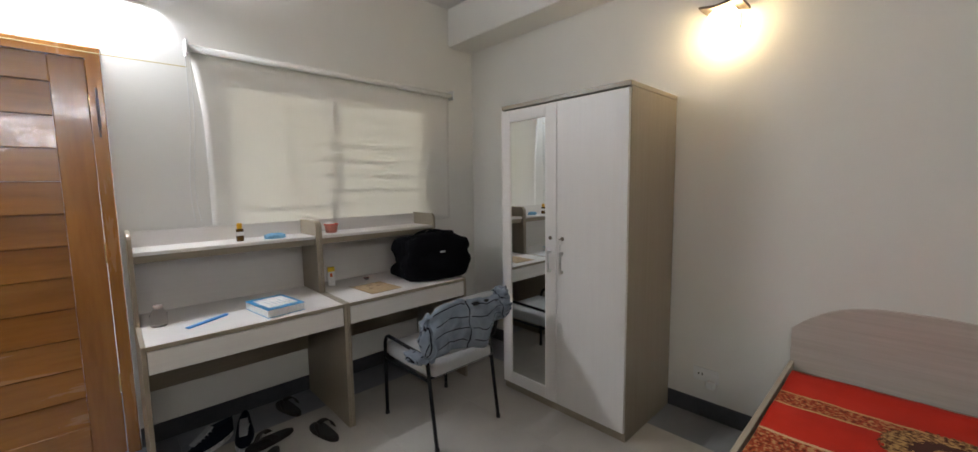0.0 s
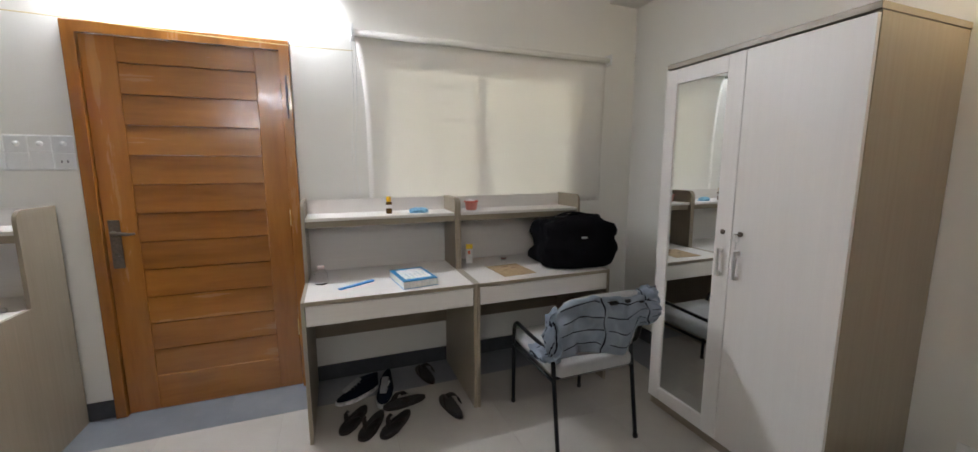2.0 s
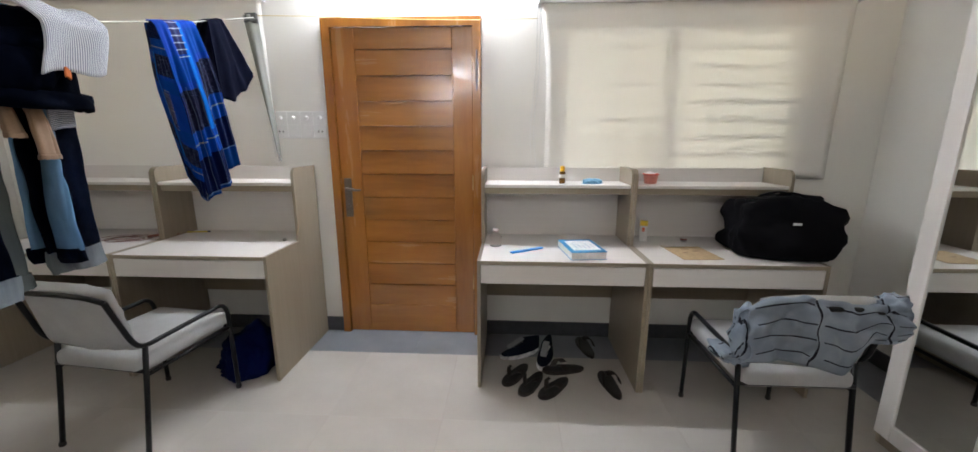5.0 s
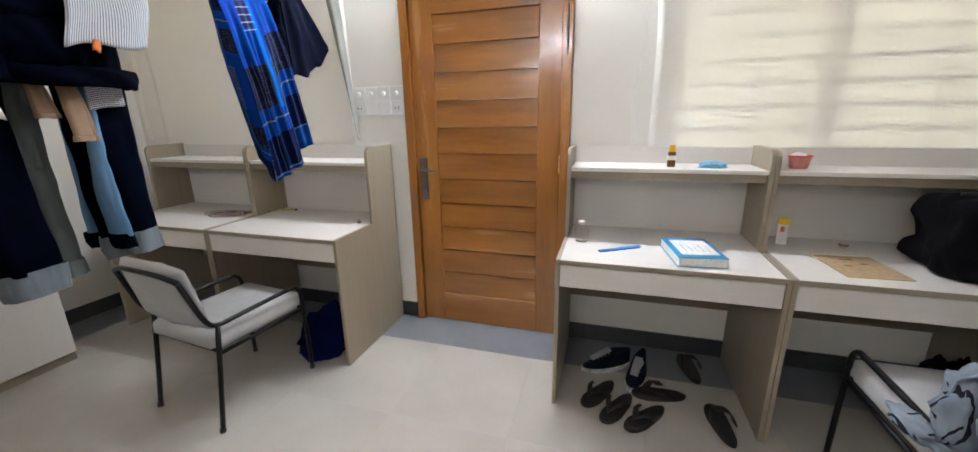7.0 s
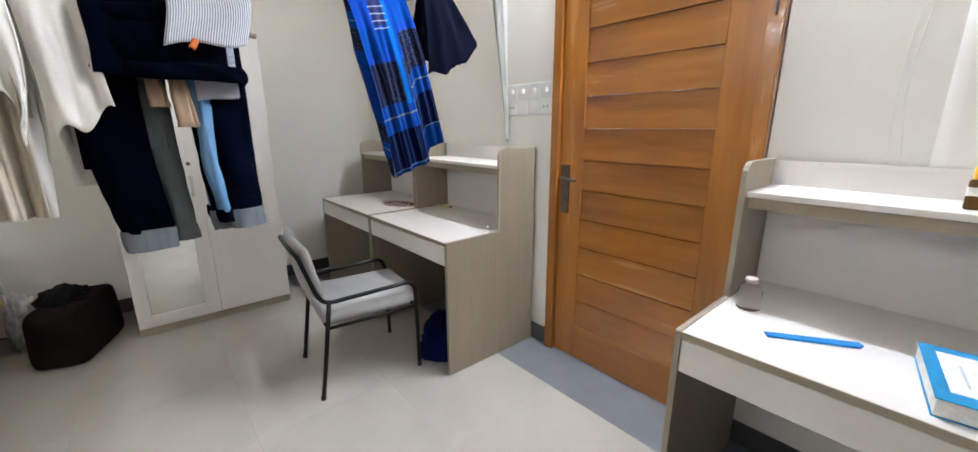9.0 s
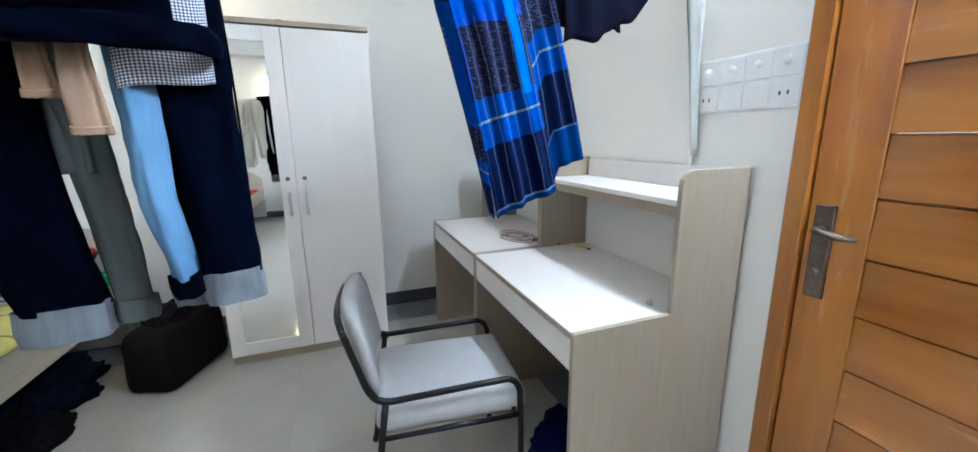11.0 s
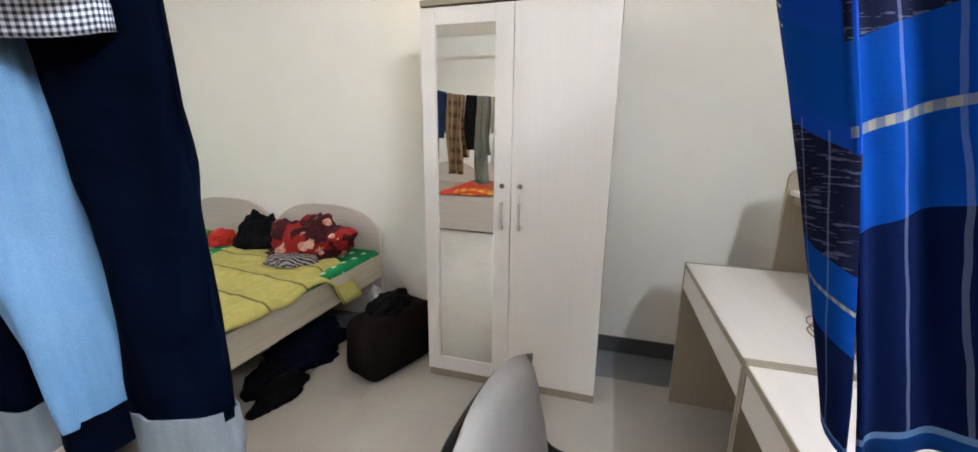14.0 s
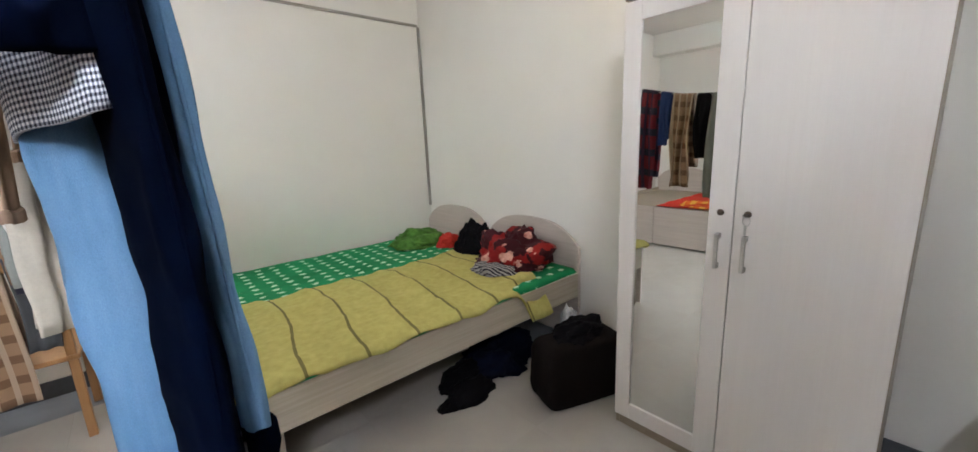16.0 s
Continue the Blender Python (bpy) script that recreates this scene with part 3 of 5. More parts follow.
# ---------------------------------------------------------------- chairs
def make_chair():
    """Origin on the floor at the middle; it faces +y."""
    c = thing("armchair", "grey upholstered chair with a black tube frame", "chair", "desk chairs")
    hw, r = 0.232, 0.011
    bm = bmesh.new()
    box(bm, -0.228, 0.228, -0.225, 0.290, 0.376, 0.455, 0.03, 3)
    for v in bm.verts:
        if v.co.z > 0.43:
            v.co.z += 0.012 * (1 - (v.co.x / 0.24) ** 2)
    part("seat", bm, SEAT, c, "padded grey fabric seat", True)
    bm = bmesh.new()
    nu, nv = 14, 8
    def f(s):
        def g(u, v):
            x = (u - 0.5) * 0.455
            zz = 0.495 + 0.33 * v
            a = abs(2 * u - 1)
            edge = (1 - a ** 6) * (1 - abs(2 * v - 1) ** 6)
            if v > 0.5:
                zz -= 0.035 * a ** 3 * (v - 0.5) * 2
            y = -0.228 - 0.20 * (zz - 0.45) + 0.03 * (a ** 2) + s * (0.004 + 0.024 * edge ** 0.5)
            return (x, y, zz)
        return g
    sheet(bm, f(1), nu, nv)
    sheet(bm, f(-1), nu, nv)
    bmesh.ops.remove_doubles(bm, verts=bm.verts, dist=0.009)
    part("backrest", bm, SEAT, c, "padded grey fabric backrest", True)
    for sx in (-1, 1):
        x = sx * hw
        bm = bmesh.new()
        # front leg, arm, and the bend up to the back in one bar
        keys = [(x, 0.262, 0.003), (x, 0.258, 0.40), (x, 0.252, 0.475), (x, 0.222, 0.512), (x, 0.16, 0.515), (x, -0.09, 0.507), (x, -0.19, 0.507), (x, -0.235, 0.545), (x * 0.97, -0.268, 0.64), (x * 0.94, -0.300, 0.745)]
        tube(bm, curve_pts(keys, 6), r, 12)
        part("arm_frame", bm, BLACK_TUBE, c, smooth=True)
        bm = bmesh.new()
        tube(bm, [(x, -0.262, 0.003), (x, -0.225, 0.25), (x, -0.19, 0.505)], r, 12)
        part("leg", bm, BLACK_TUBE, c, smooth=True)
        bm = bmesh.new()
        tube(bm, [(x, -0.212, 0.372), (x, 0.255, 0.372)], r * 0.8, 10)
        part("side_rail", bm, BLACK_TUBE, c, smooth=True)
        for y in (-0.262, 0.262):
            bm = bmesh.new()
            lathe(bm, [(0.013, 0.0), (0.014, 0.012), (0.012, 0.02)], 10, (x, y, 0))
            part("foot_cap", bm, BLACK_RUBBER, c, smooth=True)
    bm = bmesh.new()
    tube(bm, curve_pts([(-hw * 0.94, -0.300, 0.745), (-0.12, -0.322, 0.775), (0.12, -0.322, 0.775), (hw * 0.94, -0.300, 0.745)], 6), r, 12)
    part("back_rail", bm, BLACK_TUBE, c, smooth=True)
    bm = bmesh.new()
    tube(bm, [(-hw, -0.213, 0.394), (hw, -0.213, 0.394)], r * 0.8, 10)
    part("cross_rail", bm, BLACK_TUBE, c, smooth=True)
    bm = bmesh.new()
    tube(bm, [(-hw, 0.235, 0.394), (hw, 0.235, 0.394)], r * 0.8, 10)
    part("cross_rail", bm, BLACK_TUBE, c, smooth=True)
    return c


chair = make_chair()
chair.matrix_basis = pose(2.395, -0.938, 0)
copy_thing(chair, pose(-0.580, -0.965, 0, 0, 0, -6))


# ---------------------------------------------------------------- beds
def make_bed(rz, at, label):
    """Origin on the floor in the middle of the head end; it runs to +x."""
    b = thing("single_bed", label, "bed", "single beds")
    L, W = 1.96, 0.90
    part("side_board", box(bmesh.new(), 0.03, L, -W / 2, -W / 2 + 0.02, 0.33, 0.50, 0.002), BED_X, b)
    part("side_board", box(bmesh.new(), 0.03, L, W / 2 - 0.02, W / 2, 0.33, 0.50, 0.002), BED_X, b)
    part("foot_board", box(bmesh.new(), L, L + 0.02, -W / 2, W / 2, 0.02, 0.495, 0.002), BED_Y, b)
    o = [(-W / 2, 0.02), (-W / 2, 0.67)]
    for i in range(25):
        k = i / 24
        a = abs(2 * k - 1)
        o.append((-W / 2 + W * k, 0.67 + 0.165 * (1 - a ** 3.0)))
    o += [(W / 2, 0.67), (W / 2, 0.02)]
    o2 = [p for i, p in enumerate(o) if i == 0 or (p[0] - o[i - 1][0]) ** 2 + (p[1] - o[i - 1][1]) ** 2 > 1e-8]
    part("headboard", prism(bmesh.new(), o2, "x", 0.003, 0.027, 0.002), BED_Y, b, "arched laminate headboard")
    part("slat_base", box(bmesh.new(), 0.03, L - 0.001, -W / 2 + 0.021, W / 2 - 0.021, 0.43, 0.455), OAK_X, b)
    for x in (L - 0.07,):
        for y in (-W / 2 + 0.03, W / 2 - 0.09):
            part("leg", box(bmesh.new(), x, x + 0.06, y, y + 0.06, 0.0, 0.33, 0.002), OAK_Z, b)
    b.matrix_basis = pose(*at, 0, 0, rz)
    return b


BED_S = [make_bed(0, (WX + 0.014, -3.004, 0), "laminate single bed pushed beside another bed"), make_bed(0, (WX + 0.014, -3.912, 0), "laminate single bed against the wall")]
BED_E = [make_bed(180, (EX - 0.014, -2.945, 0), "laminate single bed under a red bedspread"), make_bed(180, (EX - 0.014, -3.85, 0), "laminate single bed in the corner")]


# ---------------------------------------------------------------- clothes line
ROPE = [(-0.395, -0.06, 2.125), (-0.31, -0.59, 1.964), (-0.276, -0.78, 1.905), (-0.222, -1.10, 1.822), (-0.167, -1.43, 1.735), (-0.115, -1.74, 1.685),
        (-0.06, -2.10, 1.66), (0.0, -2.45, 1.69), (0.09, -2.95, 1.80), (0.21, -3.65, 1.98), (0.32, SY + 0.002, 2.14)]


def rope_at(y):
    for a, b in zip(ROPE, ROPE[1:]):
        if a[1] >= y >= b[1]:
            k = (y - a[1]) / (b[1] - a[1])
            return Vector(a).lerp(Vector(b), k)
    return Vector(ROPE[0] if y > ROPE[0][1] else ROPE[-1])


bm = bmesh.new()
tube(bm, curve_pts(ROPE, 6), 0.003, 8)
tagged(part("clothes_line", bm, cloth("white_cord", (0.55, 0.54, 0.50)), smooth=True), "thin pale cord strung across the room, sagging", "rope")
bm = bmesh.new()
tube(bm, curve_pts([(1.365, -0.06, 2.098), (1.0, -0.045, 2.098), (0.5, -0.042, 2.110), (0.0, -0.045, 2.130), (-0.385, -0.06, 2.135)], 8), 0.0022, 6)
tagged(part("string", bm, cloth("yellow_cord", (0.62, 0.50, 0.22)), smooth=True), "yellow cord tied between the two blind brackets", "rope")
# folded edge of the blind cloth; its shaded side is painted as grey
t = thing("hook_strap", "folded edge of the blind, shade painted grey, knotted at the bracket", "strap")
def f(u, v):
    w = 0.085 * (1 - v) ** 0.8 + 0.008
    return (-0.425 + 0.075 * v + (u - 0.5) * w, -0.068 + 0.045 * v + 0.012 * math.cos(u * 6.28), 2.14 - 0.90 * v)
part("strap", sheet(bmesh.new(), f, 8, 20), cloth("blind_edge_shade_grey", (0.30, 0.31, 0.29)), t, smooth=True, thick=0.002)
bm = bmesh.new()
box(bm, -0.45, -0.375, -0.075, -0.058, 2.09, 2.15, 0.006, 2)
tube(bm, [(-0.455, -0.07, 2.10), (-0.41, -0.084, 2.105), (-0.37, -0.07, 2.11)], 0.008, 8)
part("knot", bm, cloth("dark_grey_knot", (0.13, 0.135, 0.13)), t)


def drape(name, label, category, mat, y0, y1, ze, zw, se=0.05, sw=0.05, ripple=0.008, folds=3.0, skew=0.0, seed=0, thick=0.004, edge=None, lift=0.004, zb=None, nu=30, nv=44, rise=0.0, deep=(), lean=0.0, closed=False):
    """A garment thrown over the line: its east side hangs to ze, its west side to zw."""
    th = thing(name, label, category, "clothes on the line")
    def f(u, v):
        y = y0 + (y1 - y0) * u
        k = abs(2 * v - 1)
        s = 1 if v < 0.5 else -1
        r = rope_at(y)
        zt = r.z + lift + rise
        zl = ze if s > 0 else zw
        if zb and s > 0:
            zl = zb(u)
        z = zt - (zt - zl) * max(0.0, (k - 0.04) / 0.96)
        sp = se if s > 0 else sw
        d = 0.012 + sp * min(1.0, k * 2.2) ** 0.7
        if k < 0.04:
            d *= k / 0.04
            z = zt + 0.003 * (1 - k / 0.04)
        wav = ripple * min(1, k * 2.5) * (math.sin(folds * 6.283 * u + seed + 1.5 * k) + 0.5 * math.sin(folds * 15 * u + seed * 2.1))
        n = noise.noise(Vector((u * 3.1 + seed, v * 4.0, seed * 1.7)))
        wav += 0.35 * ripple * noise.noise(Vector((u * 9 + seed, v * 13.0, seed))) * min(1, k * 3)
        for at, wide, far in deep:
            wav -= far * math.exp(-((u - at - 0.06 * k) / wide) ** 2) * min(1, k * 2)
        e = edge(u, k, s) if edge else 0.0
        return (r.x + s * (d + wav) + 0.010 * n * k + lean * k, y + skew * k + e + 0.006 * n, z + 0.004 * n * k)
    part("cloth", sheet(bmesh.new(), f, nu, nv), mat, th, smooth=True, thick=thick)
    if closed:
        # the selvedge gathered between the two hanging sides
        def g(u, v):
            a, b = Vector(f(0.0, 0.5 - 0.5 * v)), Vector(f(0.0, 0.5 + 0.5 * v))
            out = 0.030 * math.sin(math.pi * u) * min(1.0, 3 * v)
            return a.lerp(b, u) + Vector((0, -out + 0.012 * math.sin(9 * u + 4 * v) * v, -0.015 * math.sin(math.pi * u) * v))
        part("fold", sheet(bmesh.new(), g, 20, 40), mat, th, smooth=True, thick=thick)
    return th


# the blue checked wrap
s = Nodes("blue_check_cotton", 0.9, spec=0.05)
u, v = uv_axes(s)
bl, nv_, dk = (0.0014, 0.037, 0.225), (0.0013, 0.0052, 0.034), (0.006, 0.008, 0.026)
h = s.math("MULTIPLY", s.math("ABSOLUTE", s.math("SUBTRACT", v, 0.5)), 2.0)
h = s.math("ADD", h, s.math("MULTIPLY", s.math("GREATER_THAN", u, 0.66), 0.13))
h = s.math("ADD", h, s.math("MULTIPLY", s.math("SUBTRACT", s.noise(s.coords(), 5, 3), 0.5), 0.02))      # 0 at the cord, 1 at the hem
def band(a, lo, hi):
    return s.math("MULTIPLY", s.math("GREATER_THAN", a, lo), s.math("LESS_THAN", a, hi))
weave = s.noise(s.coords((60, 60, 400)), 1.0, 3)
c = s.mix(band(h, 0.20, 0.34), (0.004, 0.035, 0.26), bl)
c = s.mix(band(h, 0.38, 0.60), c, dk)
c = s.mix(s.math("MULTIPLY", band(h, 0.38, 0.60), s.math("GREATER_THAN", weave, 0.6)), c, (0.055, 0.058, 0.105))
c = s.mix(band(h, 0.60, 0.76), c, bl)
c = s.mix(s.math("GREATER_THAN", h, 0.76), c, nv_)
c = s.mix(s.math("MULTIPLY", band(u, 0.52, 0.60), s.math("LESS_THAN", h, 0.62)), c, (0.003, 0.10, 0.42))
c = s.mix(s.math("MULTIPLY", band(u, 0.30, 0.52), s.math("LESS_THAN", h, 0.20)), c, (0.018, 0.02, 0.075))
c = s.mix(s.math("MULTIPLY", s.math("MULTIPLY", band(u, 0.28, 0.56), s.math("LESS_THAN", h, 0.22)), stripes(s, h, 0.035, 0.0, 0.16)), c, (0.30, 0.30, 0.34))
c = s.mix(s.math("MULTIPLY", s.math("MULTIPLY", s.math("GREATER_THAN", h, 0.36), stripes(s, s.math("ADD", u, s.math("MULTIPLY", s.noise(s.coords(), 9, 2), 0.03)), 0.105, 0.0, 0.07)), 0.22), c, (0.25, 0.32, 0.50))
c = s.mix(s.math("MULTIPLY", band(h, 0.668, 0.677), s.math("ADD", 0.45, s.math("MULTIPLY", stripes(s, u, 0.03, 0.0, 0.5), 0.4))), c, (0.30, 0.275, 0.20))
c = s.mix(band(h, 0.972, 0.980), c, (0.09, 0.16, 0.30))
c = s.mix(s.math("GREATER_THAN", h, 0.980), c, (0.003, 0.035, 0.18))
s.color(c)
s.bump(weave, 0.25, 0.001)
CHECK_BLUE = s.m


def wrap_edge(u, k, sd):
    if sd < 0:
        return 0.228 * k ** 0.75 - 0.01 * u * k
    return 0.215 * k ** 0.85 + 0.02 * u * k


drape("wrap_cloth", "blue checked cotton wrap folded over the line", "garment", CHECK_BLUE, -1.055, -0.775, 1.20, 1.275, 0.018, 0.075, 0.013, 2.9, edge=wrap_edge, seed=2, lean=-0.035, closed=True,
      zb=lambda u: 1.090 + 0.110 * u + 0.005 * math.sin(u * 9) + 0.050 * min(1.0, max(0.0, (u - 0.70) / 0.05)), nu=72, nv=76, deep=((0.64, 0.045, 0.030), (0.30, 0.05, 0.014)))
NAVY = cloth("navy_cotton", (0.0018, 0.0026, 0.009))
drape("navy_shorts", "dark navy shorts hanging over the line", "garment", NAVY, -0.63, -0.50, 1.585, 1.66, 0.015, 0.09, 0.01, 1.2,
      edge=lambda u, k, sd: (0.17 * u + 0.02) * min(1, k * 1.1) - (0.015 if u < 0.5 else 0) * k, seed=4, zb=lambda u: 1.575 + 0.15 * u ** 2 + 0.012 * math.sin(u * 14))

# denim
def denim(name, low, high):
    """Twill with faded streaks down the cloth."""
    s = Nodes(name, 0.92, spec=0.08 if max(high) > 0.1 else 0.02)
    fade, streak, twill = s.noise(s.coords((7, 7, 3)), 1.0, 5, 0.6), s.noise(s.coords((90, 90, 5)), 1.0, 3), s.noise(s.coords((900, 900, 500)), 1.0, 1)
    f = s.math("ADD", s.math("MULTIPLY", fade, 0.7), s.math("MULTIPLY", streak, 0.3))
    c = s.ramp(f, [(0.32, low), (0.68, high)])
    s.color(s.mix(s.math("MULTIPLY", twill, 0.5), c, [x * 0.6 for x in low]))
    h = s.math("ADD", s.noise(s.coords((9, 9, 15), rot=(0.5, 0.4, 0)), 1.0, 2, 0.4), s.math("MULTIPLY", twill, 0.03))
    return s.bump(h, 0.5, 0.025).m


DENIM = denim("dark_denim", (0.0002, 0.0006, 0.0024), (0.0005, 0.0024, 0.0100))
DENIM_BLUE = denim("light_blue_denim", (0.085, 0.185, 0.33), (0.16, 0.29, 0.46))
DENIM_GREY = denim("grey_teal_denim", (0.085, 0.105, 0.11), (0.14, 0.16, 0.165))
CUFF = denim("turned_up_denim", (0.10, 0.122, 0.145), (0.22, 0.245, 0.27))


def leg_tube(bm, keys, n=28, rip=0.05, seed=0):
    """A flattened trouser leg; keys: centre x, y, z, half width, half thickness, turn in degrees (0: along y)."""
    rings = []
    pts = []
    keys = [k if len(k) == 6 else (*k, 0.0) for k in keys]
    for i in range(len(keys) - 1):
        for j in range(16):
            t = j / 16
            t = t * t * (3 - 2 * t)
            pts.append([a + (b - a) * t for a, b in zip(keys[i], keys[i + 1])])
    pts.append(keys[-1])
    for i, (x, y, z, w, d, turn) in enumerate(pts):
        ring = []
        ct, st = math.cos(math.radians(turn)), math.sin(math.radians(turn))
        for j in range(n):
            a = 2 * math.pi * j / n
            q = 1 + rip * math.sin(3 * a + z * 7 + seed) + rip * noise.noise(Vector((math.cos(a) + seed, math.sin(a), z * 6)))
            cx = math.copysign(abs(math.cos(a)) ** 0.7, math.cos(a))
            sx = math.copysign(abs(math.sin(a)) ** 0.7, math.sin(a))
            cr = 0.0075 * noise.noise(Vector((cx * 1.3 + seed, z * 9.0, sx * 2.0 + seed))) + 0.0025 * math.sin(z * 85 + 3 * cx + seed) * max(0.0, noise.noise(Vector((seed, z * 5, cx))))
            across, along = sx * (d * q + cr), cx * (w * q + cr)
            ring.append(bm.verts.new((x + across * ct - along * st, y + across * st + along * ct, z + 0.004 * noise.noise(Vector((cx * 2, sx * 2, seed))))))
        rings.append(ring)
    for A, B in zip(rings, rings[1:]):
        for j in range(n):
            bm.faces.new((A[j], A[(j + 1) % n], B[(j + 1) % n], B[j]))
    return bm


def trousers(label, mat, legs, cuff, cuff_mat, west, seed, wd=0.035):
    """Legs hanging from the line, the seat thrown over to the west."""
    th = thing("jeans", label, "trousers", "clothes on the line")
    for i, keys in enumerate(legs):
        sd = seed + 3 * i
        leg = part("leg", leg_tube(bmesh.new(), keys, seed=sd), mat, th, smooth=True, thick=0.003)
        x, y, z, w, d, turn = keys[-1]
        bm = bmesh.new()
        leg_tube(bm, [(x, y, z + 0.010, w + 0.004, d + 0.005, turn), (x, y, z - cuff * 0.5, w + 0.006, d + 0.006, turn), (x + 0.003, y + 0.003, z - cuff, w + 0.003, d + 0.004, turn)], seed=sd + 1)
        part("cuff", bm, cuff_mat, leg, "turned-up cuff", True, 0.003)
        bm = bmesh.new()
        seam = [(a - c_ * 1.02 * math.sin(math.radians(g)), b + c_ * 1.02 * math.cos(math.radians(g)), z_) for a, b, z_, c_, e, g in keys]
        tube(bm, curve_pts(seam, 6), 0.0022, 6)
        part("seam", bm, mat, leg, "stitched side seam", True)
    y0, y1 = west[0], west[1]
    def f(u, v):
        yy = y0 + (y1 - y0) * u
        r = rope_at(yy)
        a = min(1.0, v / 0.12) * 3.1416
        dx, dz = 0.02 * math.cos(a), 0.014 * math.sin(a)
        if v > 0.12:
            k = (v - 0.12) / 0.88
            dx -= wd * min(1, k * 2) ** 0.8 + 0.008 * math.sin(u * 11 + seed)
            dz -= (r.z - west[2]) * k
        return (r.x + dx, yy, r.z + 0.008 + dz)
    part("waist", sheet(bmesh.new(), f, 16, 30), mat, th, smooth=True, thick=0.006)
    return th


trousers("dark navy denim jeans with pale turned-up cuffs", DENIM,
         [[(-0.160, -1.505, 1.71, 0.062, 0.012, 20), (-0.174, -1.502, 1.45, 0.064, 0.014, 14), (-0.182, -1.492, 1.25, 0.054, 0.014, 14), (-0.180, -1.489, 1.032, 0.052, 0.016, 14)],
          [(-0.180, -1.560, 1.70, 0.050, 0.010, 10), (-0.192, -1.565, 1.40, 0.048, 0.012, 12), (-0.194, -1.560, 1.20, 0.046, 0.013, 12), (-0.198, -1.548, 1.032, 0.044, 0.013, 12)]],
         0.058, CUFF, (-1.56, -1.46, 1.60), 1, 0.01)
trousers("pale blue denim jeans hanging twisted on the line", DENIM_BLUE,
         [[(-0.130, -1.605, 1.70, 0.030, 0.010, 40), (-0.130, -1.576, 1.39, 0.032, 0.014, 60), (-0.141, -1.578, 1.20, 0.040, 0.017, 78), (-0.158, -1.560, 1.045, 0.038, 0.018, 84)],
          [(-0.202, -1.552, 1.72, 0.034, 0.008, 4), (-0.219, -1.556, 1.42, 0.038, 0.010, 4), (-0.228, -1.556, 1.20, 0.038, 0.011, 4), (-0.236, -1.556, 1.045, 0.036, 0.012, 4)]],
         0.036, DENIM, (-1.66, -1.60, 1.52), 5, 0.03)
trousers("grey teal denim jeans between darker pairs", DENIM_GREY,
         [[(-0.150, -1.695, 1.69, 0.040, 0.010, 8), (-0.175, -1.694, 1.42, 0.034, 0.012, 10), (-0.195, -1.684, 1.20, 0.030, 0.014, 10), (-0.200, -1.672, 0.990, 0.028, 0.015, 12)]],
         0.036, DENIM_GREY, (-1.745, -1.68, 1.25), 7)
trousers("very dark denim jeans with grey turned-up cuffs", DENIM,
         [[(-0.120, -1.812, 1.68, 0.080, 0.014, 8), (-0.140, -1.806, 1.42, 0.076, 0.026, 8), (-0.150, -1.795, 1.22, 0.072, 0.028, 10), (-0.165, -1.765, 1.003, 0.062, 0.028, 10)]],
         0.058, CUFF, (-1.88, -1.74, 1.20), 9)

# small-checked shirt under a denim jacket
s = Nodes("small_black_check_cotton", 0.9, spec=0.15)
u, v = uv_axes(s)
cu, cv = stripes(s, u, 0.0195, 0.0, 0.5), stripes(s, v, 0.021, 0.0, 0.5)
k = s.math("ADD", s.math("MULTIPLY", cu, 0.5), s.math("MULTIPLY", cv, 0.5))
s.color(s.ramp(k, [(0.0, (0.66, 0.68, 0.72)), (0.5, (0.22, 0.24, 0.30)), (1.0, (0.02, 0.022, 0.035))]))
SHIRT_CHECK = s.m
cs = thing("checked_shirt", "white shirt with a small black check, folded", "garment", "clothes on the line")
WRAP = curve_pts([(-0.094, -1.592, 0), (-0.108, -1.550, 0), (-0.132, -1.502, 0), (-0.158, -1.466, 0), (-0.166, -1.470, 0), (-0.166, -1.490, 0), (-0.160, -1.530, 0)], 6)
def f(u, v):
    p = WRAP[min(len(WRAP) - 1, int(round(u * (len(WRAP) - 1))))]
    k = 1 - v
    return (p.x + 0.035 * k * (0.5 - u) * 0.6 + 0.003 * math.sin(u * 17), p.y, 1.402 + 0.022 * min(1.0, u * 2.0) + 0.25 * k + 0.003 * math.sin(u * 11))
part("cloth", sheet(bmesh.new(), f, 36, 20), SHIRT_CHECK, cs, smooth=True, thick=0.004)
bm = bmesh.new()
lathe(bm, [(0.0045, 0.0), (0.005, 0.0012), (0.003, 0.0018)], 10)
bmesh.ops.transform(bm, matrix=pose(-0.150, -1.472, 1.434, 0, 90, 36), verts=bm.verts)
part("button", bm, BLACK_RUBBER, cs, "small dark button")
s = Nodes("pale_striped_lining", 0.9, spec=0.15)
u, v = uv_axes(s)
s.color(s.mix(stripes(s, u, 0.030, 0.0, 0.45), (0.56, 0.58, 0.62), (0.19, 0.21, 0.26)))
LINING = s.m
jk = drape("denim_jacket", "navy denim jacket with a pale striped lining", "garment", DENIM, -1.81, -1.495, 1.466, 1.60, 0.066, 0.02, 0.007, 1.6, seed=6, thick=0.006, rise=0.012)
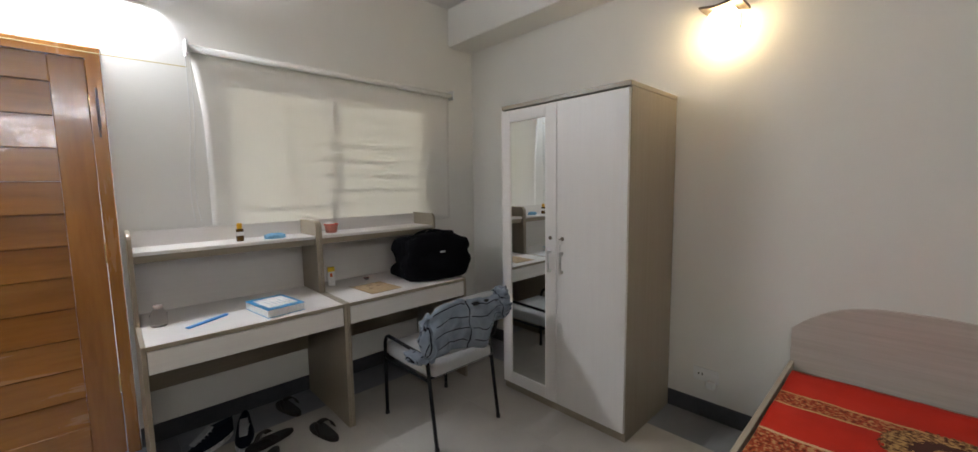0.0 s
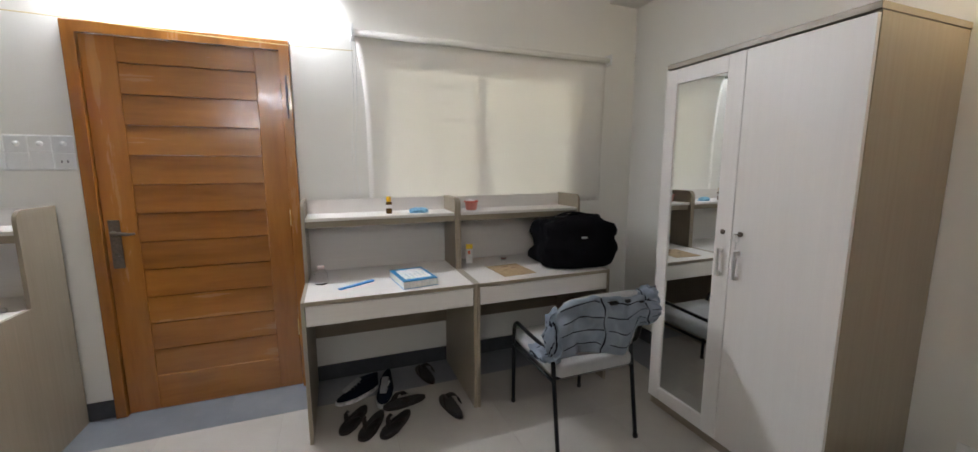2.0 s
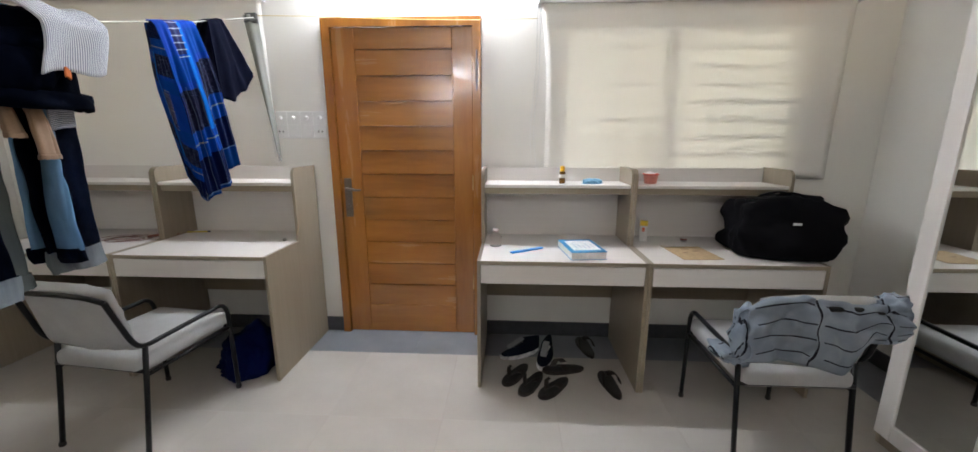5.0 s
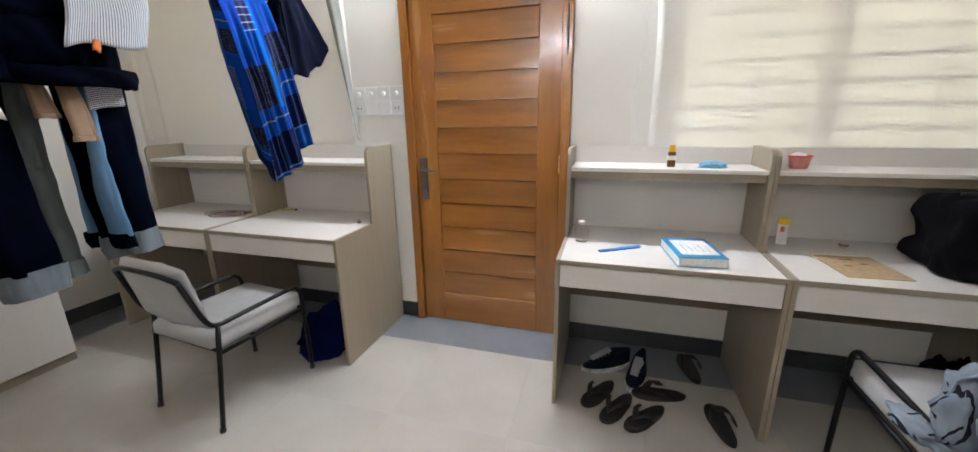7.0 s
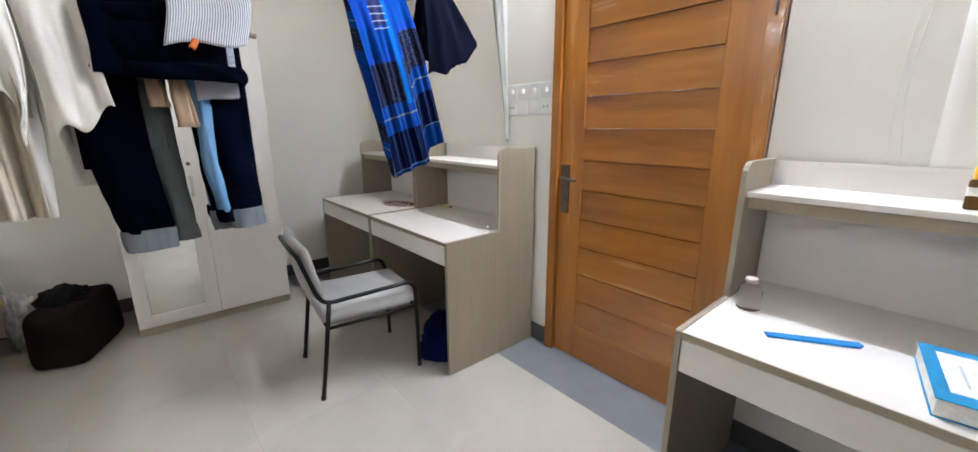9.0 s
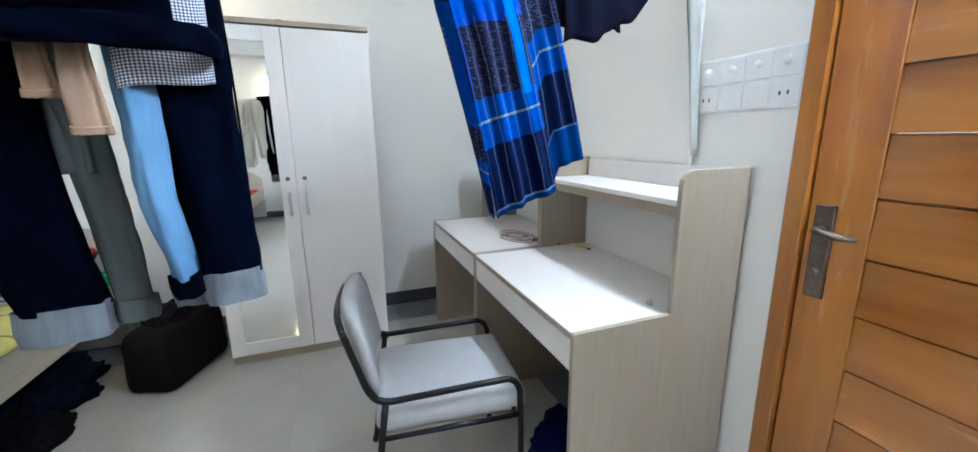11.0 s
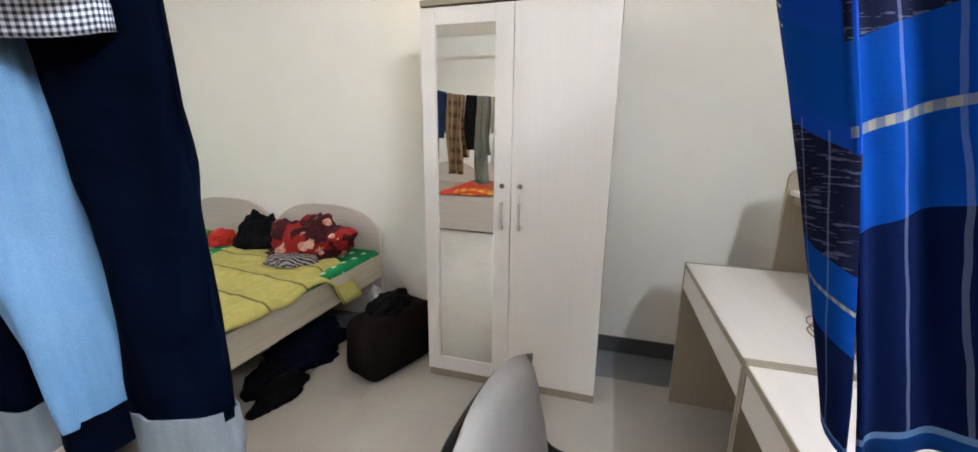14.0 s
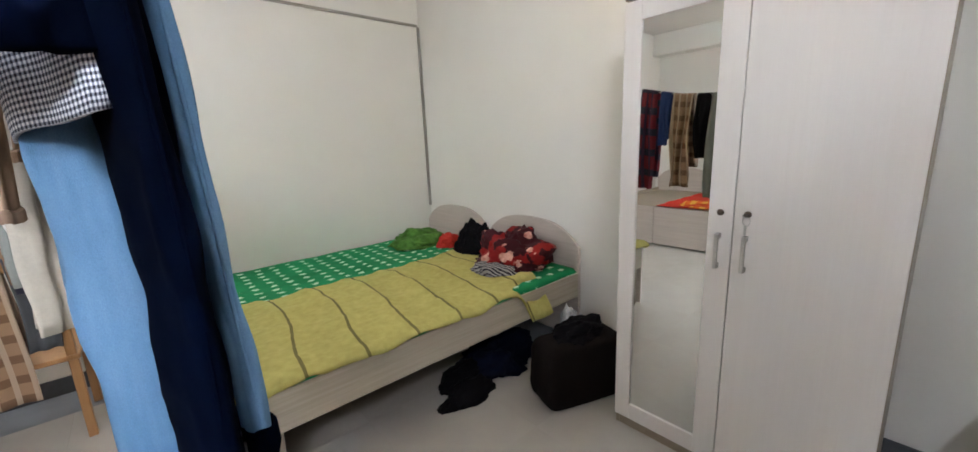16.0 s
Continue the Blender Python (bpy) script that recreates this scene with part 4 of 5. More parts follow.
def f(u, v):
    y = -1.645 + 0.215 * u
    r = rope_at(y)
    z = r.z + 0.035 - 0.19 * v
    return (r.x + 0.030 + 0.092 * min(1, v * 3.5) ** 0.5 + 0.006 * math.sin(u * 8 + v * 3), y + 0.012 * math.sin(v * 4), z + 0.01 * math.sin(u * 6))
part("lining", sheet(bmesh.new(), f, 24, 18), LINING, jk, "pale finely striped lining", True, 0.005)


def strip(pts, w, mat, parent, name, label, bulge=0.012):
    """A band of thick cloth standing on edge along the points."""
    bm = bmesh.new()
    p = curve_pts(pts, 8)
    n = len(p) - 1
    def g(u, v):
        q = p[min(n, int(round(u * n)))]
        d = (p[min(n, int(round(u * n)) + 1)] - p[max(0, int(round(u * n)) - 1)]).normalized()
        out = d.cross(Vector((0, 0, 1))).normalized()
        if out.x < 0:
            out = -out
        taper = min(1.0, 6 * (1 - abs(2 * u - 1)) + 0.35)
        return q + Vector((0, 0, (v - 0.5) * w * taper)) + out * (bulge * (1 - (2 * v - 1) ** 2) + 0.003 * math.sin(u * 25 + v * 5))
    part(name, sheet(bm, g, n, 8), mat, parent, label, True, 0.010)


strip([(-0.062, -1.815, 1.486), (-0.044, -1.74, 1.484), (-0.038, -1.64, 1.484), (-0.050, -1.545, 1.486), (-0.082, -1.478, 1.487), (-0.125, -1.450, 1.486), (-0.165, -1.456, 1.490), (-0.196, -1.490, 1.500)], 0.046, DENIM, jk, "hem", "thick navy denim hem", 0.006)
strip([(-0.060, -1.80, 1.615), (-0.040, -1.72, 1.622), (-0.046, -1.62, 1.640), (-0.085, -1.50, 1.672), (-0.140, -1.42, 1.668)], 0.045, DENIM, jk, "waistband", "navy denim waistband")
strip([(-0.060, -1.80, 1.56), (-0.040, -1.72, 1.558), (-0.044, -1.64, 1.56), (-0.06, -1.59, 1.575)], 0.11, DENIM, jk, "sleeve", "bunched navy denim sleeve", 0.02)
bm = bmesh.new()
sheet(bm, lambda u, v: (-0.008 - 0.02 * v, -1.60 + 0.016 * u + 0.02 * v, 1.545 + 0.035 * v + 0.004 * math.sin(u * 5)), 4, 6)
part("tag", bm, cloth("orange_tag", (0.55, 0.15, 0.04)), jk, "orange cloth tag", True, 0.003)
TAN = cloth("tan_cotton", (0.29, 0.20, 0.138), 0.9, 0.1, 700, 12)
tn = thing("tan_trousers", "tan cotton trousers tucked among the jeans", "trousers", "clothes on the line")
for (ya, yb, za, zb_, x0) in ((-1.650, -1.602, 1.53, 1.327, -0.075), (-1.705, -1.662, 1.52, 1.385, -0.090), (-1.91, -1.80, 1.53, 1.485, -0.075)):
    bm = bmesh.new()
    w = (yb - ya) / 2
    c0 = (ya + yb) / 2
    leg_tube(bm, [(x0 - 0.02, c0 - 0.012, za, w * 0.72, 0.004), (x0, c0 - 0.006, (za + zb_) / 2, w * 0.9, 0.005), (x0 + 0.003, c0, zb_ + 0.013, w, 0.0055), (x0 + 0.003, c0, zb_ + 0.011, w * 1.08, 0.0085), (x0 + 0.003, c0, zb_, w * 1.08, 0.0085)], seed=ya, rip=0.03)
    part("strip", bm, TAN, tn, smooth=True, thick=0.002)

# the clothes further along the line
WHITE_COTTON = cloth("white_cotton", (0.76, 0.75, 0.72), 0.9, 0.04, 700, 12)
CREAM = cloth("cream_cotton", (0.58, 0.54, 0.46), 0.9, 0.1, 500, 18)
drape("white_shirt", "creased white cotton shirt over the line", "garment", WHITE_COTTON, -1.935, -1.815, 1.315, 1.16, 0.05, 0.06, 0.010, 1.1, seed=11, nu=40, edge=lambda u, k, sd: 0.03 * k, zb=lambda u: 1.30 + 0.07 * u + 0.02 * math.sin(u * 9))
drape("white_shirt", "white cotton shirt with loose folds", "garment", WHITE_COTTON, -2.04, -1.94, 1.36, 1.08, 0.05, 0.06, 0.013, 1.2, seed=12, nu=40, zb=lambda u: 1.34 + 0.06 * math.sin(u * 4.5) + 0.015 * math.sin(u * 17), edge=lambda u, k, sd: 0.022 * math.sin(4.5 * k + 7 * u + 12) * k)
drape("lace_scarf", "cream lace scarf hanging in folds", "garment", CREAM, -2.06, -1.955, 1.10, 1.35, 0.028, 0.03, 0.022, 2.0, seed=13, nu=40, rise=-0.008)
GREY_C = cloth("grey_sage_cotton", (0.27, 0.29, 0.27), 0.9, 0.12, 500, 8)
drape("grey_trousers", "sage grey trousers folded over the line", "trousers", GREY_C, -2.21, -2.09, 1.15, 0.90, 0.05, 0.05, 0.022, 1.3, seed=14, nu=40, edge=lambda u, k, sd: 0.022 * math.sin(4.5 * k + 7 * u + 14) * k)
drape("black_vest", "black vest hanging on the line", "garment", cloth("black_cotton", (0.012, 0.012, 0.014)), -2.32, -2.22, 1.25, 1.20, 0.045, 0.05, 0.022, 1.2, seed=15, nu=40, edge=lambda u, k, sd: 0.022 * math.sin(4.5 * k + 7 * u + 15) * k)
s = Nodes("brown_check_cotton", 0.9, spec=0.15)
u, v = uv_axes(s)
c = s.mix(stripes(s, v, 0.07, 0.0, 0.4), (0.30, 0.19, 0.12), (0.17, 0.10, 0.06))
s.color(s.mix(stripes(s, u, 0.3, 0.0, 0.3), c, (0.42, 0.32, 0.24)))
BROWN_CHECK = s.m
drape("brown_shirt", "brown checked shirt folded over the line", "garment", BROWN_CHECK, -2.52, -2.35, 1.12, 0.97, 0.05, 0.05, 0.022, 1.6, seed=16, nu=40, edge=lambda u, k, sd: 0.022 * math.sin(4.5 * k + 7 * u + 16) * k)
drape("blue_towel", "dark blue towel over the line", "towel", cloth("dark_blue_towel", (0.02, 0.04, 0.14)), -2.63, -2.54, 1.35, 1.30, 0.04, 0.05, 0.008, 1.2, seed=17)
s = Nodes("maroon_plaid_cotton", 0.9, spec=0.15)
u, v = uv_axes(s)
c = s.mix(stripes(s, v, 0.10, 0.0, 0.35), (0.16, 0.02, 0.03), (0.03, 0.03, 0.05))
s.color(s.mix(stripes(s, u, 0.33, 0.0, 0.25), c, (0.05, 0.03, 0.06)))
drape("plaid_shirt", "maroon plaid shirt folded over the line", "garment", s.m, -2.82, -2.66, 1.02, 0.93, 0.05, 0.05, 0.022, 1.6, seed=18, nu=40, edge=lambda u, k, sd: 0.022 * math.sin(4.5 * k + 7 * u + 18) * k)


# ---------------------------------------------------------------- bedding
s = Nodes("green_printed_sheet", 0.9, spec=0.15)
v3 = s.coords((9.5, 11, 0))
vor = s.add("ShaderNodeTexVoronoi", Vector=v3, Scale=1.0, Randomness=0.12)
n1 = s.noise(s.coords((1, 1, 1)), 75, 4, 0.7)
spot = s.math("LESS_THAN", s.math("ADD", vor.outputs[0], s.math("MULTIPLY", n1, 0.62)), 0.51)
n2 = s.noise(s.coords(), 5, 4)
c = s.ramp(n2, [(0.3, (0.008, 0.16, 0.06)), (0.7, (0.014, 0.25, 0.095))])
s.color(s.mix(spot, c, (0.50, 0.68, 0.50)))
GREEN_PRINT = s.m


def bedding(name, label, category, mat, x0, x1, y0, y1, z, wav=0.006, seed=0, over=None, thick=0.008, nu=60, nv=36, fold=4.0):
    th = thing(name, label, category)
    def f(u, v):
        x, y = x0 + (x1 - x0) * u, y0 + (y1 - y0) * v
        zz = z + wav * (noise.noise(Vector((x * 5 + seed, y * 5, seed))) + 0.5 * noise.noise(Vector((x * 14, y * 14 + seed, 1)))) + wav * 0.5 * math.sin(fold * 6.28 * u + seed)
        if over:
            x, y, zz = over(u, v, x, y, zz)
        return (x, y, zz)
    part("cloth", sheet(bmesh.new(), f, nu, nv), mat, th, smooth=True, thick=thick)
    return th


def mattress(x0, x1, y0, y1):
    bm = box(bmesh.new(), x0, x1, y0, y1, 0.4555, 0.515, 0.025, 3)
    tagged(part("mattress", bm, cloth("mattress_ticking", (0.45, 0.43, 0.40)), smooth=True), "thin foam mattress on a bed board", "mattress", "mattresses")


mattress(WX + 0.05, WX + 1.96, -3.430, -2.580)
mattress(WX + 0.05, WX + 1.96, -4.335, -3.490)
bedding("green_bedsheet", "green bedsheet printed with small pale sprigs", "bedsheet", GREEN_PRINT, WX + 0.05, WX + 1.985, -4.34, -2.560, 0.5235, 0.004, 3, nu=80, nv=60,
        over=lambda u, v, x, y, z: (x, y, z - (0.03 * max(0, (v - 0.985) / 0.015)) - 0.0))

s = Nodes("yellow_striped_blanket", 0.92, spec=0.12)
u, v = uv_axes(s)
n1 = s.noise(s.coords(), 7, 4)
wob = s.math("ADD", u, s.math("MULTIPLY", s.math("SUBTRACT", n1, 0.5), 0.012))
c = s.ramp(s.noise(s.coords(), 26, 4), [(0.3, (0.37, 0.335, 0.105)), (0.7, (0.46, 0.42, 0.145))])
s.color(s.mix(stripes(s, s.math("ADD", wob, 0.051), 0.150, 0.0, 0.055), c, (0.15, 0.135, 0.05)))
fine = s.noise(s.coords(), 260, 2)
s.bump(fine, 0.5, 0.002)
YELLOW = s.m


def yellow_over(u, v, x, y, z):
    # the north edge sags over the bed's side near the head
    z += 0.010 * noise.noise(Vector((x * 3.1, y * 9.0, 2.0))) + 0.007 * abs(noise.noise(Vector((x * 7.0 + y * 4.0, y * 3.0, 7.0))))
    if u < 0.45:
        z += 0.016 * (0.45 - u) * max(0.0, math.sin(9.0 * v + 22.0 * u)) * 2.0
    y += 0.012 * noise.noise(Vector((x * 6.0, v * 2.0, 4.0))) * v
    ridge = 0.007 * max(0.0, math.sin(((u + 0.051) / 0.150 + 0.3 * v) * 6.283)) ** 3
    z += ridge
    x += 0.06 * (v - 0.5) - 0.03 * math.sin(v * 5)
    if v > 0.95:
        z -= 0.034 * ((v - 0.95) / 0.05) ** 1.5 * (0.8 + 0.3 * math.sin(u * 21))
    if u < 0.16 and v > 0.86:
        k = (v - 0.86) / 0.14
        z -= 0.17 * k * min(1, (0.16 - u) / 0.05)
        y += 0.035 * k
    return x, y, z


bedding("yellow_blanket", "yellow blanket with thin dark stripes, spread unevenly", "blanket", YELLOW, WX + 0.325, WX + 1.99, -3.51, -2.525, 0.540, 0.008, 5, yellow_over, 0.008, 110, 60, 6.0)

s = Nodes("red_flowered_blanket", 0.85, spec=0.2)
v3 = s.coords()
vor = s.add("ShaderNodeTexVoronoi", Vector=v3, Scale=9.0)
n1, n2 = s.noise(v3, 22, 4), s.noise(s.coords((1, 1, 1.3)), 5.5, 2)
petal = s.math("LESS_THAN", s.math("ADD", vor.outputs[0], s.math("MULTIPLY", n1, 0.5)), 0.56)
dark = s.math("GREATER_THAN", s.math("ADD", n2, s.math("MULTIPLY", n1, 0.2)), 0.555)
c = s.mix(dark, (0.22, 0.010, 0.010), (0.040, 0.005, 0.009))
s.color(s.mix(petal, c, s.ramp(n1, [(0.35, (0.30, 0.10, 0.08)), (0.6, (0.62, 0.38, 0.30))])))
RED_FLOWER = s.m


def heap(name, label, category, mat, c, r, seed, rough=0.3, n=3):
    """A crumpled heap of cloth; r: half sizes."""
    bm = bmesh.new()
    bmesh.ops.create_icosphere(bm, subdivisions=5, radius=1.0)
    for v in bm.verts:
        p = v.co.normalized()
        q = 1 + rough * noise.noise(p * 1.7 + Vector((seed, 0, 0))) + rough * 0.55 * abs(noise.noise(p * 4.0 + Vector((0, seed, 0)))) + rough * 0.22 * noise.noise(p * 9.5 + Vector((0, 0, seed)))
        x, y, z = p.x * q, p.y * q, p.z * q
        if z < 0:
            z *= 0.12
        v.co = (c[0] + x * r[0], c[1] + y * r[1], c[2] + max(z, -0.06) * r[2] + 0.06 * r[2])
    return tagged(part(name, bm, mat, smooth=True), label, category)


s = Nodes("dark_ticking_stripe", 0.9, spec=0.1)
sx = s.add("ShaderNodeSeparateXYZ", Vector=s.coords())
s.color(s.mix(stripes(s, s.math("ADD", sx.outputs[0], s.math("MULTIPLY", sx.outputs[1], 0.4)), 0.022, 0.0, 0.5), (0.30, 0.29, 0.28), (0.03, 0.03, 0.04)))
TICK = s.m
heap("flowered_blanket", "crumpled red flowered blanket on the bed", "blanket", RED_FLOWER, (-2.06, -2.93, 0.548), (0.21, 0.26, 0.22), 2, 0.4)
heap("black_jacket", "black jacket rolled up on the bed", "garment", BLACK_FABRIC, (-2.11, -3.40, 0.54), (0.13, 0.15, 0.20), 7, 0.45)
heap("green_scarf", "green and pale patterned scarf, bundled up", "garment", cloth("lime_green_cloth", (0.075, 0.19, 0.035), 0.9, 0.6, 400, 14), (-1.98, -4.02, 0.532), (0.24, 0.19, 0.11), 11, 0.4)
heap("red_cloth", "small crumpled red cloth", "garment", cloth("red_cloth", (0.42, 0.03, 0.02)), (-2.10, -3.75, 0.532), (0.10, 0.09, 0.09), 13, 0.4)
heap("striped_pillow", "flat grey striped cushion under a blanket", "cushion", TICK, (-1.90, -2.92, 0.552), (0.17, 0.17, 0.055), 17, 0.2)

# the red bedspread of the east bed
s = Nodes("red_ornate_bedspread", 0.85, spec=0.2)
v3 = s.coords()
sx = s.add("ShaderNodeSeparateXYZ", Vector=v3)
X, Y = sx.outputs[0], sx.outputs[1]
n1, n2 = s.noise(v3, 28, 5), s.noise(v3, 70, 4)
wx = s.math("ADD", X, s.math("MULTIPLY", s.math("SUBTRACT", n1, 0.5), 0.012))
wy = s.math("ADD", Y, s.math("MULTIPLY", s.math("SUBTRACT", n1, 0.5), 0.012))
def band2(a, lo, hi):
    return s.math("MULTIPLY", s.math("GREATER_THAN", a, lo), s.math("LESS_THAN", a, hi))
red = s.ramp(s.noise(v3, 4, 4), [(0.3, (0.42, 0.018, 0.010)), (0.7, (0.55, 0.028, 0.014))])
orn = s.ramp(n2, [(0.35, (0.10, 0.02, 0.01)), (0.5, (0.36, 0.05, 0.02)), (0.62, (0.48, 0.26, 0.11))])
c = s.mix(band2(wx, 2.93, 3.05), red, orn)
c = s.mix(s.math("ADD", band2(wx, 2.924, 2.936), band2(wx, 3.044, 3.056)), c, (0.55, 0.36, 0.16))
c = s.mix(s.math("MULTIPLY", s.math("LESS_THAN", wx, 2.68), s.math("GREATER_THAN", wy, -2.86)), c, orn)
c = s.mix(s.math("MULTIPLY", band2(wx, 2.67, 2.685), s.math("GREATER_THAN", wy, -2.86)), c, (0.60, 0.42, 0.24))
dx, dy = s.math("SUBTRACT", X, 2.88), s.math("SUBTRACT", Y, -3.04)
rr = s.math("SQRT", s.math("ADD", s.math("MULTIPLY", dx, dx), s.math("MULTIPLY", dy, dy)))
rr = s.math("ADD", rr, s.math("MULTIPLY", s.math("SUBTRACT", n2, 0.5), 0.06))
c = s.mix(s.math("LESS_THAN", rr, 0.19), c, s.ramp(n2, [(0.4, (0.07, 0.02, 0.012)), (0.6, (0.50, 0.30, 0.12))]))
c = s.mix(s.math("LESS_THAN", rr, 0.12), c, (0.06, 0.02, 0.015))
c = s.mix(s.math("LESS_THAN", rr, 0.07), c, (0.40, 0.24, 0.10))
s.color(c)
s.bump(n2, 0.2, 0.001)
bedding("red_bedspread", "red bedspread with gold ornamental borders and medallion", "bedspread", s.m, EX - 1.985, EX - 0.215, -3.375, -2.532, 0.511, 0.006, 21, thick=0.006)
s = Nodes("orange_check_blanket", 0.9, spec=0.15)
v3 = s.coords()
sx = s.add("ShaderNodeSeparateXYZ", Vector=v3)
c = s.mix(stripes(s, sx.outputs[1], 0.13, 0.0, 0.5), (0.60, 0.14, 0.02), (0.65, 0.38, 0.06))
s.color(s.mix(stripes(s, sx.outputs[0], 0.13, 0.0, 0.35), c, (0.42, 0.05, 0.015)))
heap("orange_blanket", "folded orange and yellow checked blanket", "blanket", s.m, (1.72, -2.85, 0.519), (0.17, 0.30, 0.06), 23, 0.18)


# ---------------------------------------------------------------- wall fittings
sb = thing("switchboard", "white modular switchboard on the wall", "switch")
part("plate", box(bmesh.new(), -0.370, -0.008, -0.011, -0.001, 1.390, 1.566, 0.003, 2), WHITE_PLASTIC, sb)
for i in range(4):
    x = -0.366 + i * 0.0892
    part("switch_module", box(bmesh.new(), x + 0.002, x + 0.0867, -0.0145, -0.0112, 1.481, 1.561, 0.002), WHITE_PLASTIC, sb)
    bm = bmesh.new()
    lathe(bm, [(0.013, 0), (0.012, 0.008), (0.006, 0.013)], 14)
    bmesh.ops.transform(bm, matrix=pose(x + 0.045, -0.0146, 1.523, 90), verts=bm.verts)
    part("knob", bm, WHITE_PLASTIC, sb, smooth=True)
    part("socket_module", box(bmesh.new(), x + 0.002, x + 0.0867, -0.0135, -0.0112, 1.396, 1.477, 0.002), WHITE_PLASTIC, sb)
# near-black tabs on the plates paint the shade inside the socket holes
HOLE_SHADE = plain("painted_hole_shade", (0.02, 0.02, 0.02), 0.6)
for i in (0, 3):
    x = -0.366 + i * 0.0892
    for dx in (0.026, 0.05):
        part("socket_hole", box(bmesh.new(), x + dx, x + dx + 0.006, -0.0142, -0.0136, 1.428, 1.440), HOLE_SHADE, sb)

so = thing("wall_socket", "white wall socket with a plugged-in adapter", "socket")
part("plate", box(bmesh.new(), EX - 0.011, EX - 0.001, -2.16, -2.02, 0.225, 0.305, 0.003, 2), WHITE_PLASTIC, so)
for y in (-2.055, -2.075):
    part("socket_hole", box(bmesh.new(), EX - 0.0125, EX - 0.0112, y, y + 0.008, 0.262, 0.274), HOLE_SHADE, so)
part("adapter", box(bmesh.new(), EX - 0.06, EX - 0.0112, -2.15, -2.105, 0.205, 0.25, 0.008, 2), WHITE_PLASTIC, so, "small white plug adapter")

cd = thing("cable_conduit", "thin grey cable conduit in the corner", "conduit")
CONDUIT = plain("grey_conduit", (0.30, 0.285, 0.26), 0.5)
part("upright", box(bmesh.new(), WX + 0.001, WX + 0.022, SY + 0.001, SY + 0.02, 0.80, 2.435, 0.002), CONDUIT, cd)
part("run", box(bmesh.new(), WX + 0.023, -0.083, SY + 0.001, SY + 0.018, 2.435, 2.455, 0.002), CONDUIT, cd)


# ---------------------------------------------------------------- bags
def bag(name, label, mat, c, size, rz, seed, sag=0.12, handle=True, squash=0.0, taper=1.0):
    th = thing(name, label, "bag")
    L, D, Hh = size
    bm = bmesh.new()
    bmesh.ops.create_cube(bm, size=2.0)
    bmesh.ops.subdivide_edges(bm, edges=bm.edges, cuts=14, use_grid_fill=True)
    for v in bm.verts:
        p = v.co.copy()
        q = Vector([math.copysign(abs(a) ** 1.0, a) for a in p])
        rr = (abs(p.x) ** 9 + abs(p.y) ** 9 + abs(p.z) ** 9) ** (1 / 9)
        q = p / rr
        n = noise.noise(q * 1.6 + Vector((seed, 0, 0))) * sag + noise.noise(q * 4.2 + Vector((0, seed, 0))) * sag * 0.35
        x, y, z = q.x * (1 + n), q.y * (1 + n), q.z
        if z > 0:
            z = z * (1 + n) - squash * abs(x) ** 2 * z
            x *= 1 - 0.18 * z * taper
            y *= 1 - 0.28 * z * taper
        v.co = (x * L / 2, y * D / 2, (z + 1) * Hh / 2)
    body = part("body", bm, mat, th, smooth=True)
    if handle:
        for sy in (-1, 1):
            bm = bmesh.new()
            pts = curve_pts([(-L * 0.2, sy * D * 0.40, Hh * 0.55), (-L * 0.18, sy * D * 0.30, Hh * 0.92), (-L * 0.08, sy * D * 0.14, Hh * 1.05), (L * 0.08, sy * D * 0.14, Hh * 1.05), (L * 0.18, sy * D * 0.30, Hh * 0.92), (L * 0.2, sy * D * 0.40, Hh * 0.55)], 6)
            tube(bm, pts, 0.011, 8, flat=0.4)
            part("strap", bm, mat, th, smooth=True)
    bm = bmesh.new()
    tube(bm, curve_pts([(-L * 0.36, 0, Hh * 0.95), (0, 0.01, Hh * 1.0), (L * 0.36, 0, Hh * 0.95)], 8), 0.006, 6)
    part("zip", bm, STEEL if not handle else BLACK_RUBBER, th, smooth=True)
    th.matrix_basis = pose(*c, 0, 0, rz)
    return th


b1 = bag("duffel_bag", "soft black duffel bag lying on the desk", BLACK_FABRIC, (2.700, -0.45, 0.756), (0.53, 0.33, 0.325), -8, 3, 0.22, True, 0.12)
bm = bmesh.new()
box(bm, -0.02, 0.02, -0.168, -0.162, 0.20, 0.212, 0.002)
part("badge", bm, WHITE_PLASTIC, b1, "small pale badge")
b2 = bag("travel_bag", "dark brown boxy travel bag on the floor", BROWN_BLACK, (-1.828, -2.205, 0.0), (0.50, 0.25, 0.345), -20, 8, 0.028, False, 0.0, 0.25)
for x in (-0.12, 0.02):
    bm = bmesh.new()
    box(bm, 0.205, 0.222, x * 0.5 - 0.01, x * 0.5 + 0.006, 0.25, 0.285, 0.003)
    part("buckle", bm, STEEL, b2, "small steel zip pull")
# added dark hump in place of the bag's handle and dark open top
heap("bag_opening", "dark hump standing in for the travel bag's handle and open top", "garment", BLACK_FABRIC, (-1.86, -2.24, 0.335), (0.17, 0.10, 0.055), 31, 0.4)
heap("plastic_bag", "crumpled clear plastic bag behind the travel bag", "bag", plain("cloudy_plastic", (0.45, 0.46, 0.48), 0.25, 0, 0.2, 20), (-2.10, -2.45, 0.0), (0.10, 0.08, 0.29), 33, 0.4)
